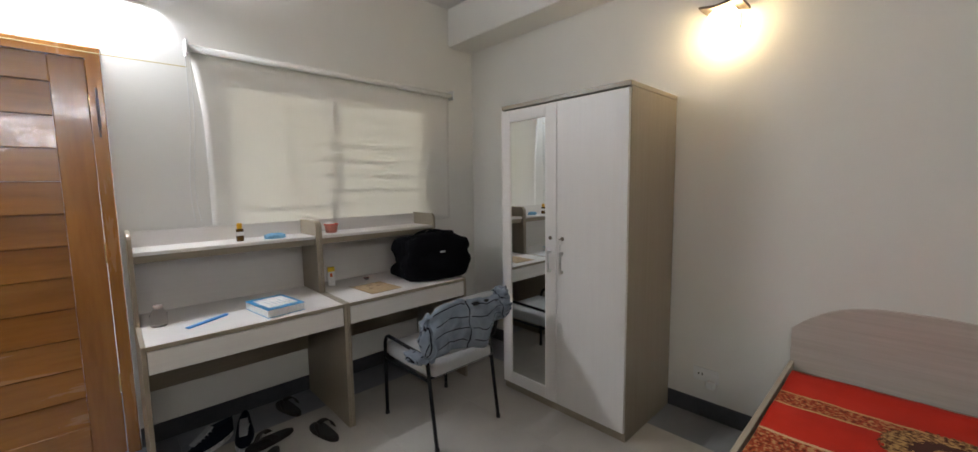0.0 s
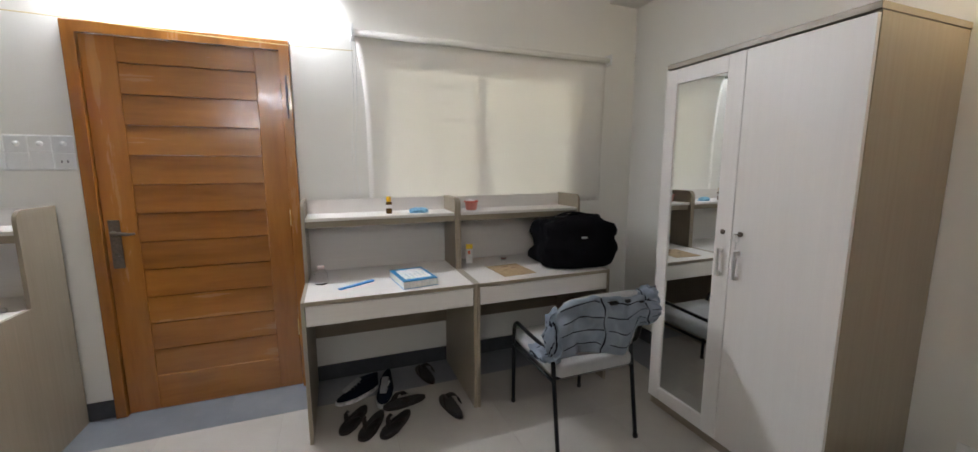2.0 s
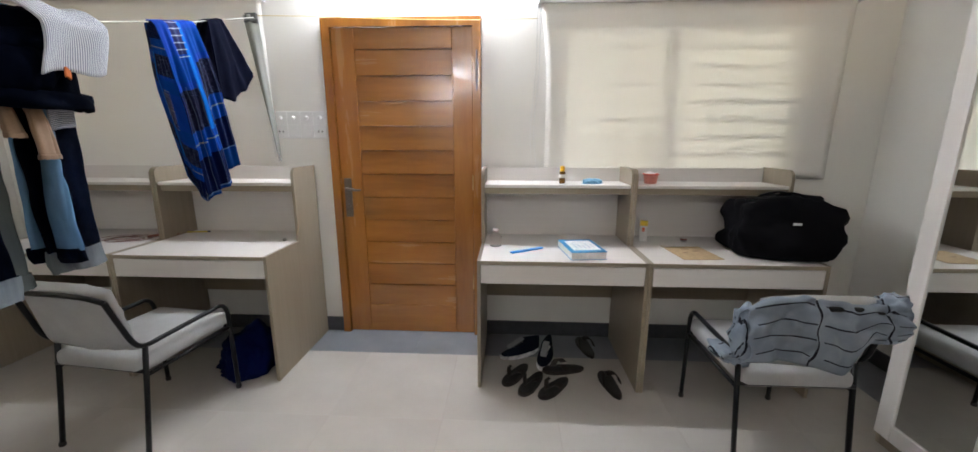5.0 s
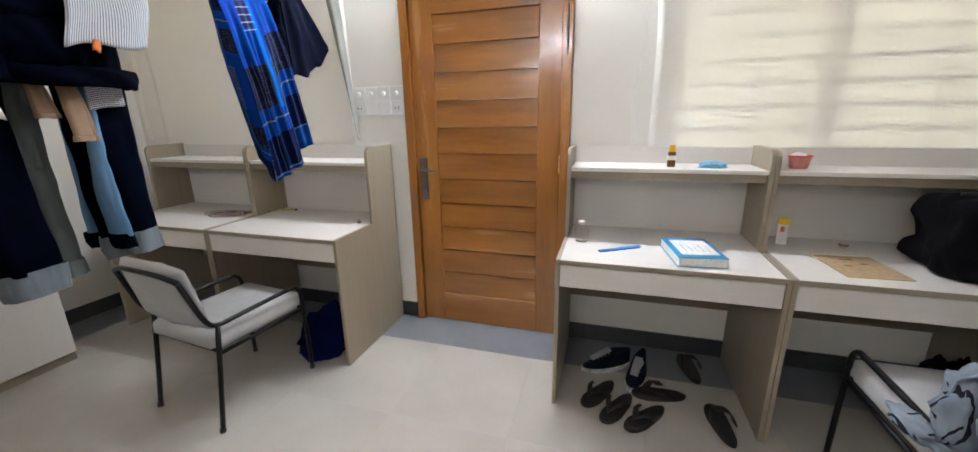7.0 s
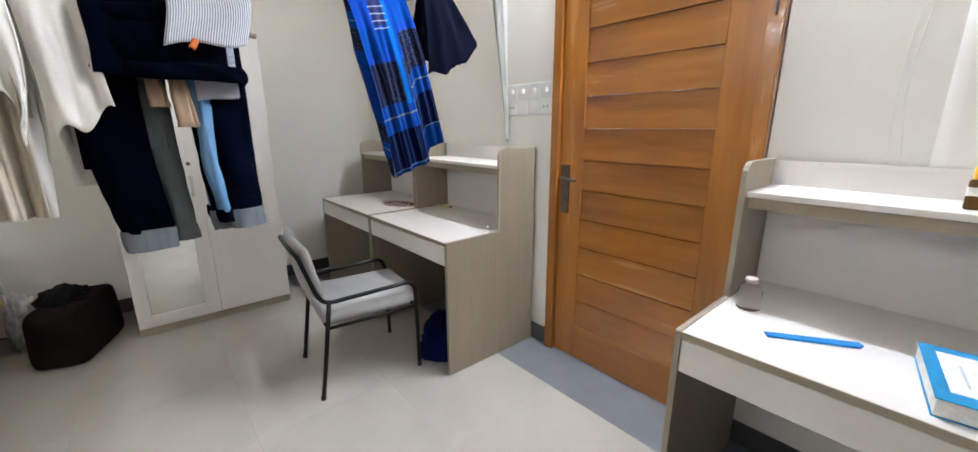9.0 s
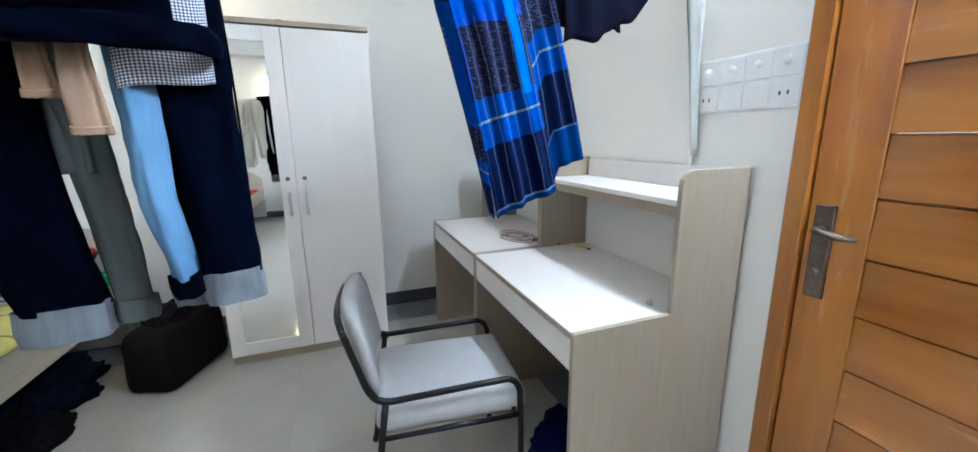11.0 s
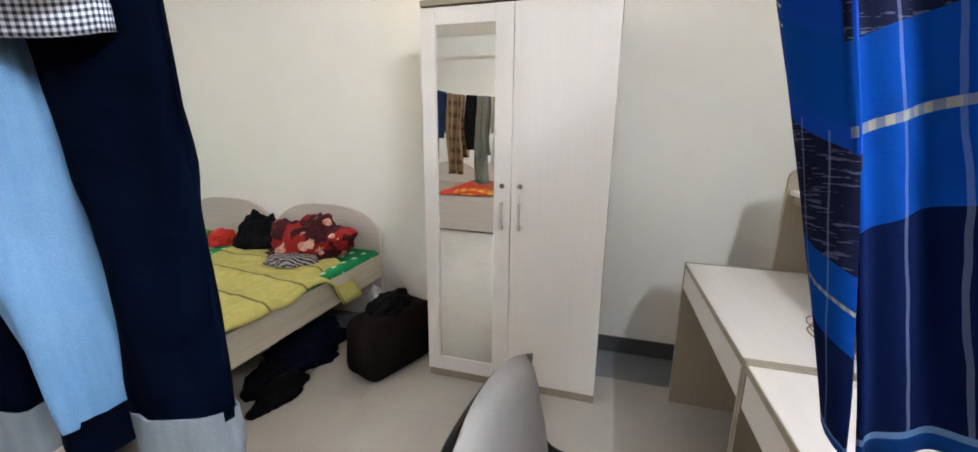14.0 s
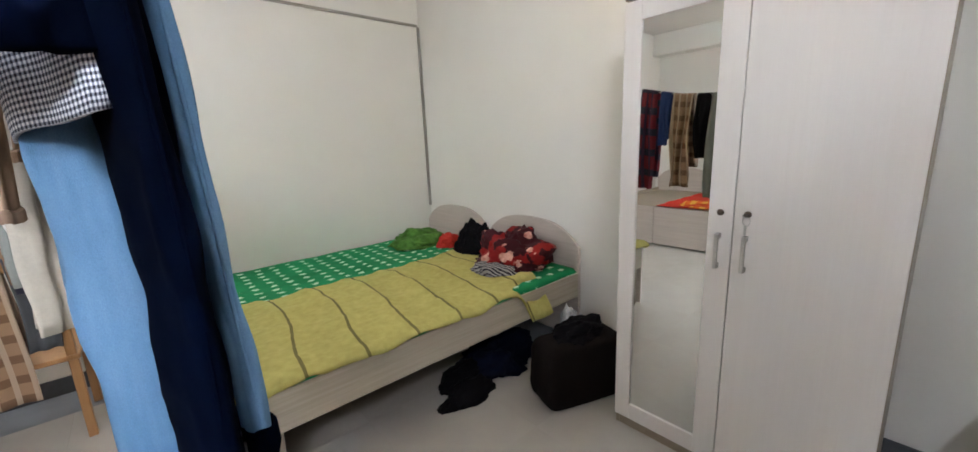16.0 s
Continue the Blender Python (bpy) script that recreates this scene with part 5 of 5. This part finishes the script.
heap("blue_clothes", "dark blue clothes pushed under the bed", "garment", cloth("under_bed_blue", (0.004, 0.006, 0.016)), (-1.72, -2.74, 0.0), (0.26, 0.16, 0.14), 35, 0.5)
heap("black_shoe", "worn black shoe under the bed", "shoe", BLACK_FABRIC, (-1.36, -2.60, 0.0), (0.17, 0.08, 0.09), 37, 0.3)
heap("black_shoe", "worn black shoe lying further under the bed", "shoe", BLACK_FABRIC, (-1.45, -2.74, 0.0), (0.17, 0.085, 0.11), 38, 0.3)
heap("blue_sack", "dark blue cloth sack under the desk", "bag", cloth("royal_navy_sack", (0.003, 0.008, 0.055), 0.8), (-0.40, -0.47, 0.0), (0.17, 0.17, 0.21), 39, 0.35)
# black crumpled heap behind the chair, beside the wardrobe
heap("black_heap", "black heap in the corner by the wardrobe", "garment", BLACK_FABRIC, (2.80, -0.30, 0.0), (0.11, 0.18, 0.30), 41, 0.35)


# ---------------------------------------------------------------- shoes
def sandal(at, rz, mat=DARK_RUBBER, roll_x=0):
    th = thing("sandal", "dark brown rubber sandal on the floor", "sandal", "sandals")
    def outline(sc=1.0):
        return [(sc * 0.054 * (0.82 + 0.22 * math.cos(a + 0.25) + 0.12 * math.cos(2 * a)) * math.sin(a), sc * 0.130 * math.cos(a)) for a in (2 * math.pi * i / 28 for i in range(28))]
    sole = part("sole", prism(bmesh.new(), outline(), "z", 0.0, 0.022, 0.004), mat, th)
    part("footbed", prism(bmesh.new(), outline(0.9), "z", 0.0222, 0.027, 0.002), BLACK_RUBBER, th)
    for sx in (-1, 1):
        bm = bmesh.new()
        def f(u, v):
            k = u * 1.0
            return (sx * 0.050 * math.sin(k * 1.57) * (1 - 0.05 * v), 0.07 - 0.085 * k + 0.040 * (v - 0.5), 0.026 + 0.038 * math.sin(k * 3.0) * 0.8 + 0.012 * (1 - k))
        part("strap", sheet(bm, f, 10, 3), mat, th, smooth=True, thick=0.005)
    th.matrix_basis = pose(*at, 0, roll_x, rz)
    return th


s1 = sandal((1.256, -0.535, 0), 148)
for at, rz in (((1.345, -0.62, 0), 150), ((1.470, -0.655, 0), 138), ((1.545, -0.465, 0), 98), ((1.795, -0.606, 0), 10), ((1.73, -0.19, 0), 11)):
    copy_thing(s1, pose(*at, 0, 0, rz))

SNEAKER = cloth("dark_navy_mesh", (0.010, 0.014, 0.026), 0.7)


def sneaker(at, rz):
    th = thing("sneaker", "dark navy running shoe with a white sole", "shoe", "sneakers")
    def foot(z, grow=1.0):
        return [((0.046 + 0.008 * math.cos(a)) * grow * math.sin(a) + 0.006 * math.cos(a) ** 2, 0.145 * grow * math.cos(a)) for a in (2 * math.pi * i / 24 for i in range(24))]
    part("sole", prism(bmesh.new(), foot(0), "z", 0.0, 0.024, 0.006), plain("scuffed_white_rubber", (0.62, 0.62, 0.63), 0.6, 0, 0.2, 40), th, "white rubber sole")
    bm = bmesh.new()
    rings = []
    for k in range(7):
        q = k / 6
        z = 0.0285 + 0.075 * q
        ring = []
        for i in range(24):
            a = 2 * math.pi * i / 24
            y = 0.140 * math.cos(a)
            x = (0.045 + 0.008 * math.cos(a)) * math.sin(a) * (1 - 0.35 * q)
            if y > -0.02:
                y = y - (y + 0.02) * 0.75 * q
            zz = z - (0.035 * q * max(0, math.cos(a)))
            ring.append(bm.verts.new((x, y, zz)))
        rings.append(ring)
    for A, B in zip(rings, rings[1:]):
        for j in range(24):
            bm.faces.new((A[j], A[(j + 1) % 24], B[(j + 1) % 24], B[j]))
    part("upper", bm, SNEAKER, th, smooth=True, thick=0.004)
    bm = bmesh.new()
    for k in range(4):
        y = 0.06 - k * 0.02
        tube(bm, [(-0.024, y, 0.078 + k * 0.007), (0, y + 0.004, 0.088 + k * 0.007), (0.024, y, 0.078 + k * 0.007)], 0.003, 6)
    box(bm, -0.020, 0.020, -0.05, 0.07, 0.076, 0.084, 0.003, 1, pose(0, 0, 0.024, -22))
    part("laces", bm, plain("grey_laces", (0.30, 0.31, 0.33), 0.8), th, "grey laces and tongue")
    th.matrix_basis = pose(*at, 0, 0, rz)
    return th


k1 = sneaker((1.29, -0.285, 0), 118)
copy_thing(k1, pose(1.45, -0.335, 0, 0, 0, 165))


# ---------------------------------------------------------------- things on the desks
DT = 0.7545
BLUE = plain("blue_plastic", (0.012, 0.20, 0.55), 0.35)
BOOK_BLUE = plain("blue_printed_cover", (0.02, 0.24, 0.50), 0.35)
PAPER = plain("white_paper", (0.74, 0.73, 0.71), 0.7)
bk = thing("book", "thick paperback with a blue and white cover", "book")
part("page_block", box(bmesh.new(), -0.138, 0.140, -0.095, 0.095, 0.002, 0.040, 0.001), PAPER, bk)
part("cover", box(bmesh.new(), -0.142, 0.142, -0.098, 0.098, 0.0402, 0.0425, 0.0008), BOOK_BLUE, bk, "blue printed cover")
part("back_cover", box(bmesh.new(), -0.142, 0.142, -0.098, 0.098, 0.0, 0.0018, 0.0005), BOOK_BLUE, bk)
part("cover_panel", box(bmesh.new(), -0.100, 0.105, -0.080, 0.072, 0.0427, 0.0433), PAPER, bk, "white panel on the cover")
GREY_PRINT = plain("grey_print", (0.46, 0.51, 0.57), 0.6)
for i in range(5):
    part("print_bar", box(bmesh.new(), -0.06, 0.02 + 0.03 * math.sin(i * 2.0), -0.058 + i * 0.024, -0.053 + i * 0.024, 0.0434, 0.0438), GREY_PRINT, bk)
bk.matrix_basis = pose(1.615, -0.472, DT, 0, 0, 98)
kn = thing("blue_knife", "blue plastic ruler lying on the desk", "ruler")
part("blade", prism(bmesh.new(), [(-0.11, -0.012), (0.10, -0.016), (0.115, -0.004), (0.112, 0.014), (-0.11, 0.012)], "z", 0.0, 0.006, 0.001), BLUE, kn)
kn.name = "blue_ruler"
kn.matrix_basis = pose(1.310, -0.444, DT, 0, 0, 33)
gl = thing("glass_bottle", "small clear glass bottle standing on the desk", "bottle")
bm = bmesh.new()
lathe(bm, [(0.030, 0.0), (0.034, 0.004), (0.034, 0.060), (0.022, 0.080), (0.016, 0.085), (0.016, 0.092)], 20)
part("glass", bm, FILM, gl, smooth=True)
bm = bmesh.new()
lathe(bm, [(0.0185, 0.088), (0.0185, 0.102), (0.016, 0.104)], 18)
part("cap", bm, plain("clear_pink_cap", (0.60, 0.50, 0.48), 0.2), gl, "pale pinkish cap", True)
gl.matrix_basis = pose(1.125, -0.345, DT)


def bottle(at):
    th = thing("syrup_bottle", "small brown bottle with a yellow cap", "bottle")
    bm = bmesh.new()
    box(bm, -0.018, 0.018, -0.014, 0.014, 0.0, 0.074, 0.005, 2)
    part("body", bm, plain("amber_glass", (0.11, 0.055, 0.012), 0.12), th)
    part("label", box(bmesh.new(), -0.0186, 0.0186, -0.0146, 0.0146, 0.032, 0.058, 0.003), PAPER, th, "pale paper label")
    bm = bmesh.new()
    lathe(bm, [(0.0125, 0.074), (0.0140, 0.078), (0.0140, 0.102), (0.012, 0.106)], 18)
    part("cap", bm, plain("yellow_cap", (0.75, 0.40, 0.01), 0.4), th, "yellow screw cap", True)
    th.matrix_basis = pose(*at)


bottle((1.528, -0.20, 1.1195))
heap("face_mask", "crumpled pale blue face mask", "mask", cloth("pale_blue_mask", (0.22, 0.46, 0.68)), (1.712, -0.20, 1.1195), (0.055, 0.035, 0.030), 51, 0.4)
tb = thing("plastic_tub", "small translucent red plastic tub, open", "tub")
bm = bmesh.new()
lathe(bm, [(0.032, 0.0), (0.036, 0.004), (0.044, 0.055), (0.046, 0.06), (0.043, 0.06), (0.040, 0.05), (0.033, 0.008)], 22)
part("bowl", bm, plain("coral_plastic", (0.55, 0.20, 0.16), 0.35), tb, smooth=True)
bm = bmesh.new()
tube(bm, [(0.046 * math.cos(a), 0.046 * math.sin(a), 0.058) for a in (2 * math.pi * i / 22 for i in range(22))], 0.004, 8, True)
part("rim", bm, plain("red_plastic", (0.55, 0.07, 0.04), 0.35), tb, "red rim", True)
bm = bmesh.new()
bmesh.ops.create_icosphere(bm, subdivisions=3, radius=0.03)
for v in bm.verts:
    v.co = Vector((v.co.x * 1.2, v.co.y, v.co.z * 0.5 + 0.056)) + v.co * 0.5 * noise.noise(v.co * 40)
part("contents", bm, PAPER, tb, "crumpled white paper", True)
tb.matrix_basis = pose(2.073, -0.17, 1.1195)
yb = thing("medicine_box", "slim white and yellow carton standing up", "box")
part("carton", box(bmesh.new(), -0.022, 0.022, -0.014, 0.014, 0.0, 0.128, 0.0008), PAPER, yb)
part("yellow_band", box(bmesh.new(), -0.0224, 0.0224, -0.0144, 0.0144, 0.098, 0.1284, 0.0008), plain("yellow_print", (0.72, 0.50, 0.02), 0.5), yb)
part("emblem", box(bmesh.new(), -0.010, 0.006, -0.0148, -0.0145, 0.062, 0.088, 0.0), plain("orange_print", (0.60, 0.12, 0.03), 0.5), yb, "orange printed mark")
yb.matrix_basis = pose(2.058, -0.165, DT, 0, 0, -15)
fo = thing("paper_folder", "brown paper folder lying open on the desk", "paper")
part("sheet", box(bmesh.new(), -0.11, 0.11, -0.146, 0.146, 0.0, 0.003, 0.0008), plain("brown_kraft_paper", (0.42, 0.30, 0.17), 0.8, 0, 0.08, 40), fo)
part("edge", box(bmesh.new(), -0.105, 0.105, 0.118, 0.138, 0.0032, 0.0045), PAPER, fo, "pale folded edge")
for i, (x, y, w) in enumerate(((-0.03, 0.06, 0.05), (0.02, 0.01, 0.03), (-0.05, -0.02, 0.025))):
    part("print_bar", box(bmesh.new(), x, x + w, y, y + 0.012, 0.0032, 0.0036), plain("brown_print", (0.15, 0.09, 0.05), 0.8), fo)
fo.matrix_basis = pose(2.242, -0.432, DT, 0, 0, 4)
rg = thing("pin_tin", "tiny round tin with a red rim", "tin")
bm = bmesh.new()
lathe(bm, [(0.014, 0), (0.017, 0.004), (0.017, 0.014), (0.012, 0.018)], 16)
part("tin", bm, STEEL, rg, smooth=True)
bm = bmesh.new()
tube(bm, [(0.017 * math.cos(a), 0.017 * math.sin(a), 0.014) for a in (2 * math.pi * i / 16 for i in range(16))], 0.003, 6, True)
part("rim", bm, plain("dark_red_plastic", (0.30, 0.03, 0.03), 0.4), rg, smooth=True)
rg.matrix_basis = pose(2.31, -0.17, DT)

# the loose cable and pen on the far desks
cb = thing("cable", "coiled thin reddish cable on the desk", "cable")
bm = bmesh.new()
pts = []
for i in range(90):
    a = i * 0.30
    r = 0.07 + 0.03 * math.sin(i * 0.21)
    pts.append((r * 1.5 * math.cos(a) + 0.03 * math.sin(i * 0.07), r * math.sin(a), 0.004 + 0.00012 * i + 0.002 * math.sin(i * 0.9)))
tube(bm, pts, 0.0018, 6)
part("coil", bm, plain("dull_red_cable", (0.16, 0.055, 0.045), 0.5), cb, smooth=True)
bm = bmesh.new()
tube(bm, curve_pts([(0.10, 0.02, 0.006), (0.17, 0.05, 0.012), (0.22, 0.02, 0.008), (0.26, 0.06, 0.008)], 8), [0.009] * 24 + [0.004], 10)
part("plug", bm, plain("brown_red_plug", (0.25, 0.09, 0.06), 0.4), cb, smooth=True)
cb.matrix_basis = pose(-1.23, -0.33, DT, 0, 0, 20)
pn = thing("pen", "yellow pen lying on the desk", "pen")
bm = bmesh.new()
tube(bm, [(-0.07, 0, 0.006), (0.06, 0, 0.006)], 0.0048, 10)
part("barrel", bm, plain("yellow_pen", (0.62, 0.50, 0.04), 0.4), pn, smooth=True)
bm = bmesh.new()
tube(bm, [(0.06, 0, 0.006), (0.075, 0, 0.006)], 0.0056, 10)
part("pen_cap", bm, BLACK_RUBBER, pn, smooth=True)
pn.matrix_basis = pose(-0.93, -0.114, DT, 0, 0, 10)
kt = thing("stopper", "small grey stopper on the desk", "stopper")
bm = bmesh.new()
lathe(bm, [(0.012, 0), (0.012, 0.012), (0.007, 0.02)], 12)
part("knob", bm, STEEL, kt, smooth=True)
kt.matrix_basis = pose(-0.213, -0.303, DT)
ky = thing("keys", "bunch of keys on the wardrobe top", "keys")
bm = bmesh.new()
tube(bm, [(0.016 * math.cos(a), 0.016 * math.sin(a), 0.004) for a in (2 * math.pi * i / 14 for i in range(14))], 0.002, 6, True)
part("ring", bm, STEEL, ky, smooth=True)
part("key", box(bmesh.new(), 0.016, 0.06, -0.005, 0.005, 0.001, 0.004, 0.001), STEEL, ky)
bm = bmesh.new()
box(bm, -0.045, -0.016, -0.012, 0.012, 0.001, 0.016, 0.003)
part("fob", bm, BLACK_RUBBER, ky)
ky.matrix_basis = pose(-1.82, -1.46, 1.9405, 0, 0, 80)

# the striped shirt on the back of a chair
s = Nodes("blue_grey_lined_shirt", 0.9, spec=0.15)
u, v = uv_axes(s)
n1 = s.noise(s.coords(), 9, 4)
c = s.ramp(n1, [(0.3, (0.15, 0.18, 0.225)), (0.7, (0.23, 0.265, 0.315))])
k = s.math("MULTIPLY", stripes(s, s.math("ADD", v, s.math("MULTIPLY", u, 0.10)), 0.150, 0.0, 0.085), stripes(s, u, 0.44, 0.06, 0.93))
c = s.mix(k, c, (0.012, 0.013, 0.02))
k2 = s.math("MULTIPLY", stripes(s, u, 0.44, 0.955, 0.985), 1.0)
s.color(s.mix(k2, c, (0.012, 0.013, 0.02)))
s.bump(s.noise(s.coords(), 220, 2), 0.25, 0.001)
SHIRT = s.m
sh = thing("striped_shirt", "grey-blue shirt with black lines over a chair", "garment")
def f(u, v):
    # v: 0 at the hem behind the chair, over the top at 0.62, down in front to 1
    x = 2.10 + 0.56 * u
    top = 0.815 - 0.05 * (abs(2 * u - 1) ** 3) + 0.012 * math.sin(u * 7)
    n = noise.noise(Vector((u * 4, v * 4, 3.0)))
    n2 = noise.noise(Vector((u * 11, v * 7, 9.0)))
    low = 0.535 + 0.035 * math.sin(u * 5.0 + 0.6) + 0.15 * min(1.0, max(0.0, (u - 0.66) / 0.12))
    if v < 0.62:
        k = 1 - v / 0.62
        z = top - (top - low) * k
        y = -1.25 + 0.02 * k - 0.045 * math.sin(k * 2.4) - 0.045 * abs(n) - 0.022 * n2
    else:
        k = (v - 0.62) / 0.38
        z = top - 0.16 * k
        y = -1.25 + 0.045 * min(1, k * 4) + 0.03 * k + 0.02 * n
    return (x + 0.02 * n + 0.04 * (0.8 - z) * (u - 0.5), y, z + 0.012 * n2)
part("cloth", sheet(bmesh.new(), f, 60, 44), SHIRT, sh, smooth=True, thick=0.005)


def crumple(c, r, seed, turn):
    """A bunched end of cloth."""
    bm = bmesh.new()
    bmesh.ops.create_icosphere(bm, subdivisions=4, radius=1.0)
    for v in bm.verts:
        p = v.co.normalized()
        q = 1 + 0.35 * noise.noise(p * 1.8 + Vector((seed, 0, 0))) + 0.30 * abs(noise.noise(p * 4.2 + Vector((0, seed, 0)))) + 0.10 * noise.noise(p * 10 + Vector((0, 0, seed)))
        v.co = Vector((p.x * r[0], p.y * r[1], p.z * r[2])) * q
    lay = bm.loops.layers.uv.verify()
    for fc in bm.faces:
        for lp in fc.loops:
            lp[lay].uv = (0.5 + lp.vert.co.x * 2.0, 0.5 + lp.vert.co.y * 2.0 + lp.vert.co.z)
    bmesh.ops.transform(bm, matrix=pose(*c, 0, 0, turn), verts=bm.verts)
    return bm


part("sleeve", crumple((2.135, -1.20, 0.635), (0.045, 0.055, 0.11), 4.0, 15), SHIRT, sh, "crumpled sleeve", True)
part("cuff", crumple((2.105, -1.115, 0.518), (0.035, 0.075, 0.028), 8.0, 10), SHIRT, sh, "crumpled cuff", True)
part("sleeve", crumple((2.625, -1.225, 0.765), (0.060, 0.050, 0.055), 6.0, -20), SHIRT, sh, "crumpled sleeve", True)

# the wooden chair with clothes by the south wall
WOODY = laminate("orange_pine", (0.24, 0.12, 0.045), (0.36, 0.19, 0.075), "z")
wc = thing("wooden_chair", "plain wooden chair with clothes thrown over it", "chair")
for x, y, h in ((-0.2, -0.2, 0.43), (0.2, -0.2, 0.43), (-0.2, 0.2, 1.0), (0.2, 0.2, 1.0)):
    part("leg", box(bmesh.new(), x - 0.018, x + 0.018, y - 0.018, y + 0.018, 0.0, h, 0.003), WOODY, wc)
part("seat", box(bmesh.new(), -0.23, 0.23, -0.23, 0.23, 0.431, 0.455, 0.005), WOODY, wc)
part("top_rail", box(bmesh.new(), -0.18, 0.18, 0.19, 0.21, 0.90, 0.98, 0.004), WOODY, wc)
wc.matrix_basis = pose(0.40, -3.93, 0)


def over_chair(name, label, mat, x0, x1, y, ztop, zlow, seed):
    th = thing(name, label, "garment")
    def g(u, v):
        k = abs(2 * v - 1)
        sd = 1 if v < 0.5 else -1
        return (x0 + (x1 - x0) * u + 0.01 * math.sin(k * 4 + seed), y + sd * (0.014 + 0.03 * k + 0.010 * math.sin(u * 12 + seed) * k), ztop - (ztop - (zlow if sd > 0 else zlow + 0.2)) * k)
    part("cloth", sheet(bmesh.new(), g, 22, 30), mat, th, smooth=True, thick=0.004)


over_chair("brown_checked_cloth", "brown checked cloth hanging over the chair", BROWN_CHECK, 0.33, 0.54, -3.73, 0.992, 0.29, 1.0)
over_chair("grey_trousers", "charcoal grey trousers hanging over the chair", cloth("charcoal_cotton", (0.085, 0.09, 0.10)), 0.215, 0.325, -3.73, 0.992, 0.52, 2.0)


# ---------------------------------------------------------------- floor tiles
def tiles(x0, x1, y0, y1, nx, ny, mat, name):
    gap = 0.0005
    dx, dy = (x1 - x0) / nx, (y1 - y0) / ny
    me = to_mesh(name, box(bmesh.new(), gap / 2, dx - gap / 2, gap / 2, dy - gap / 2, -0.0118, 0.0), mat)
    for i in range(nx):
        for j in range(ny):
            o = new(name, me)
            o.parent = floor
            o.location = (x0 + i * dx, y0 + j * dy, 0)


tiles(WX + BW, EX - BW, SY + BW, -BW, 9, 6, FLOOR, "tile")
tiles(WX, EX, -BW, 0.0, 10, 1, BORDER, "border_tile")
tiles(WX, EX, SY, SY + BW, 10, 1, BORDER, "border_tile")
tiles(WX, WX + BW, SY + BW, -BW, 1, 6, BORDER, "border_tile")
tiles(EX - BW, EX, SY + BW, -BW, 1, 6, BORDER, "border_tile")
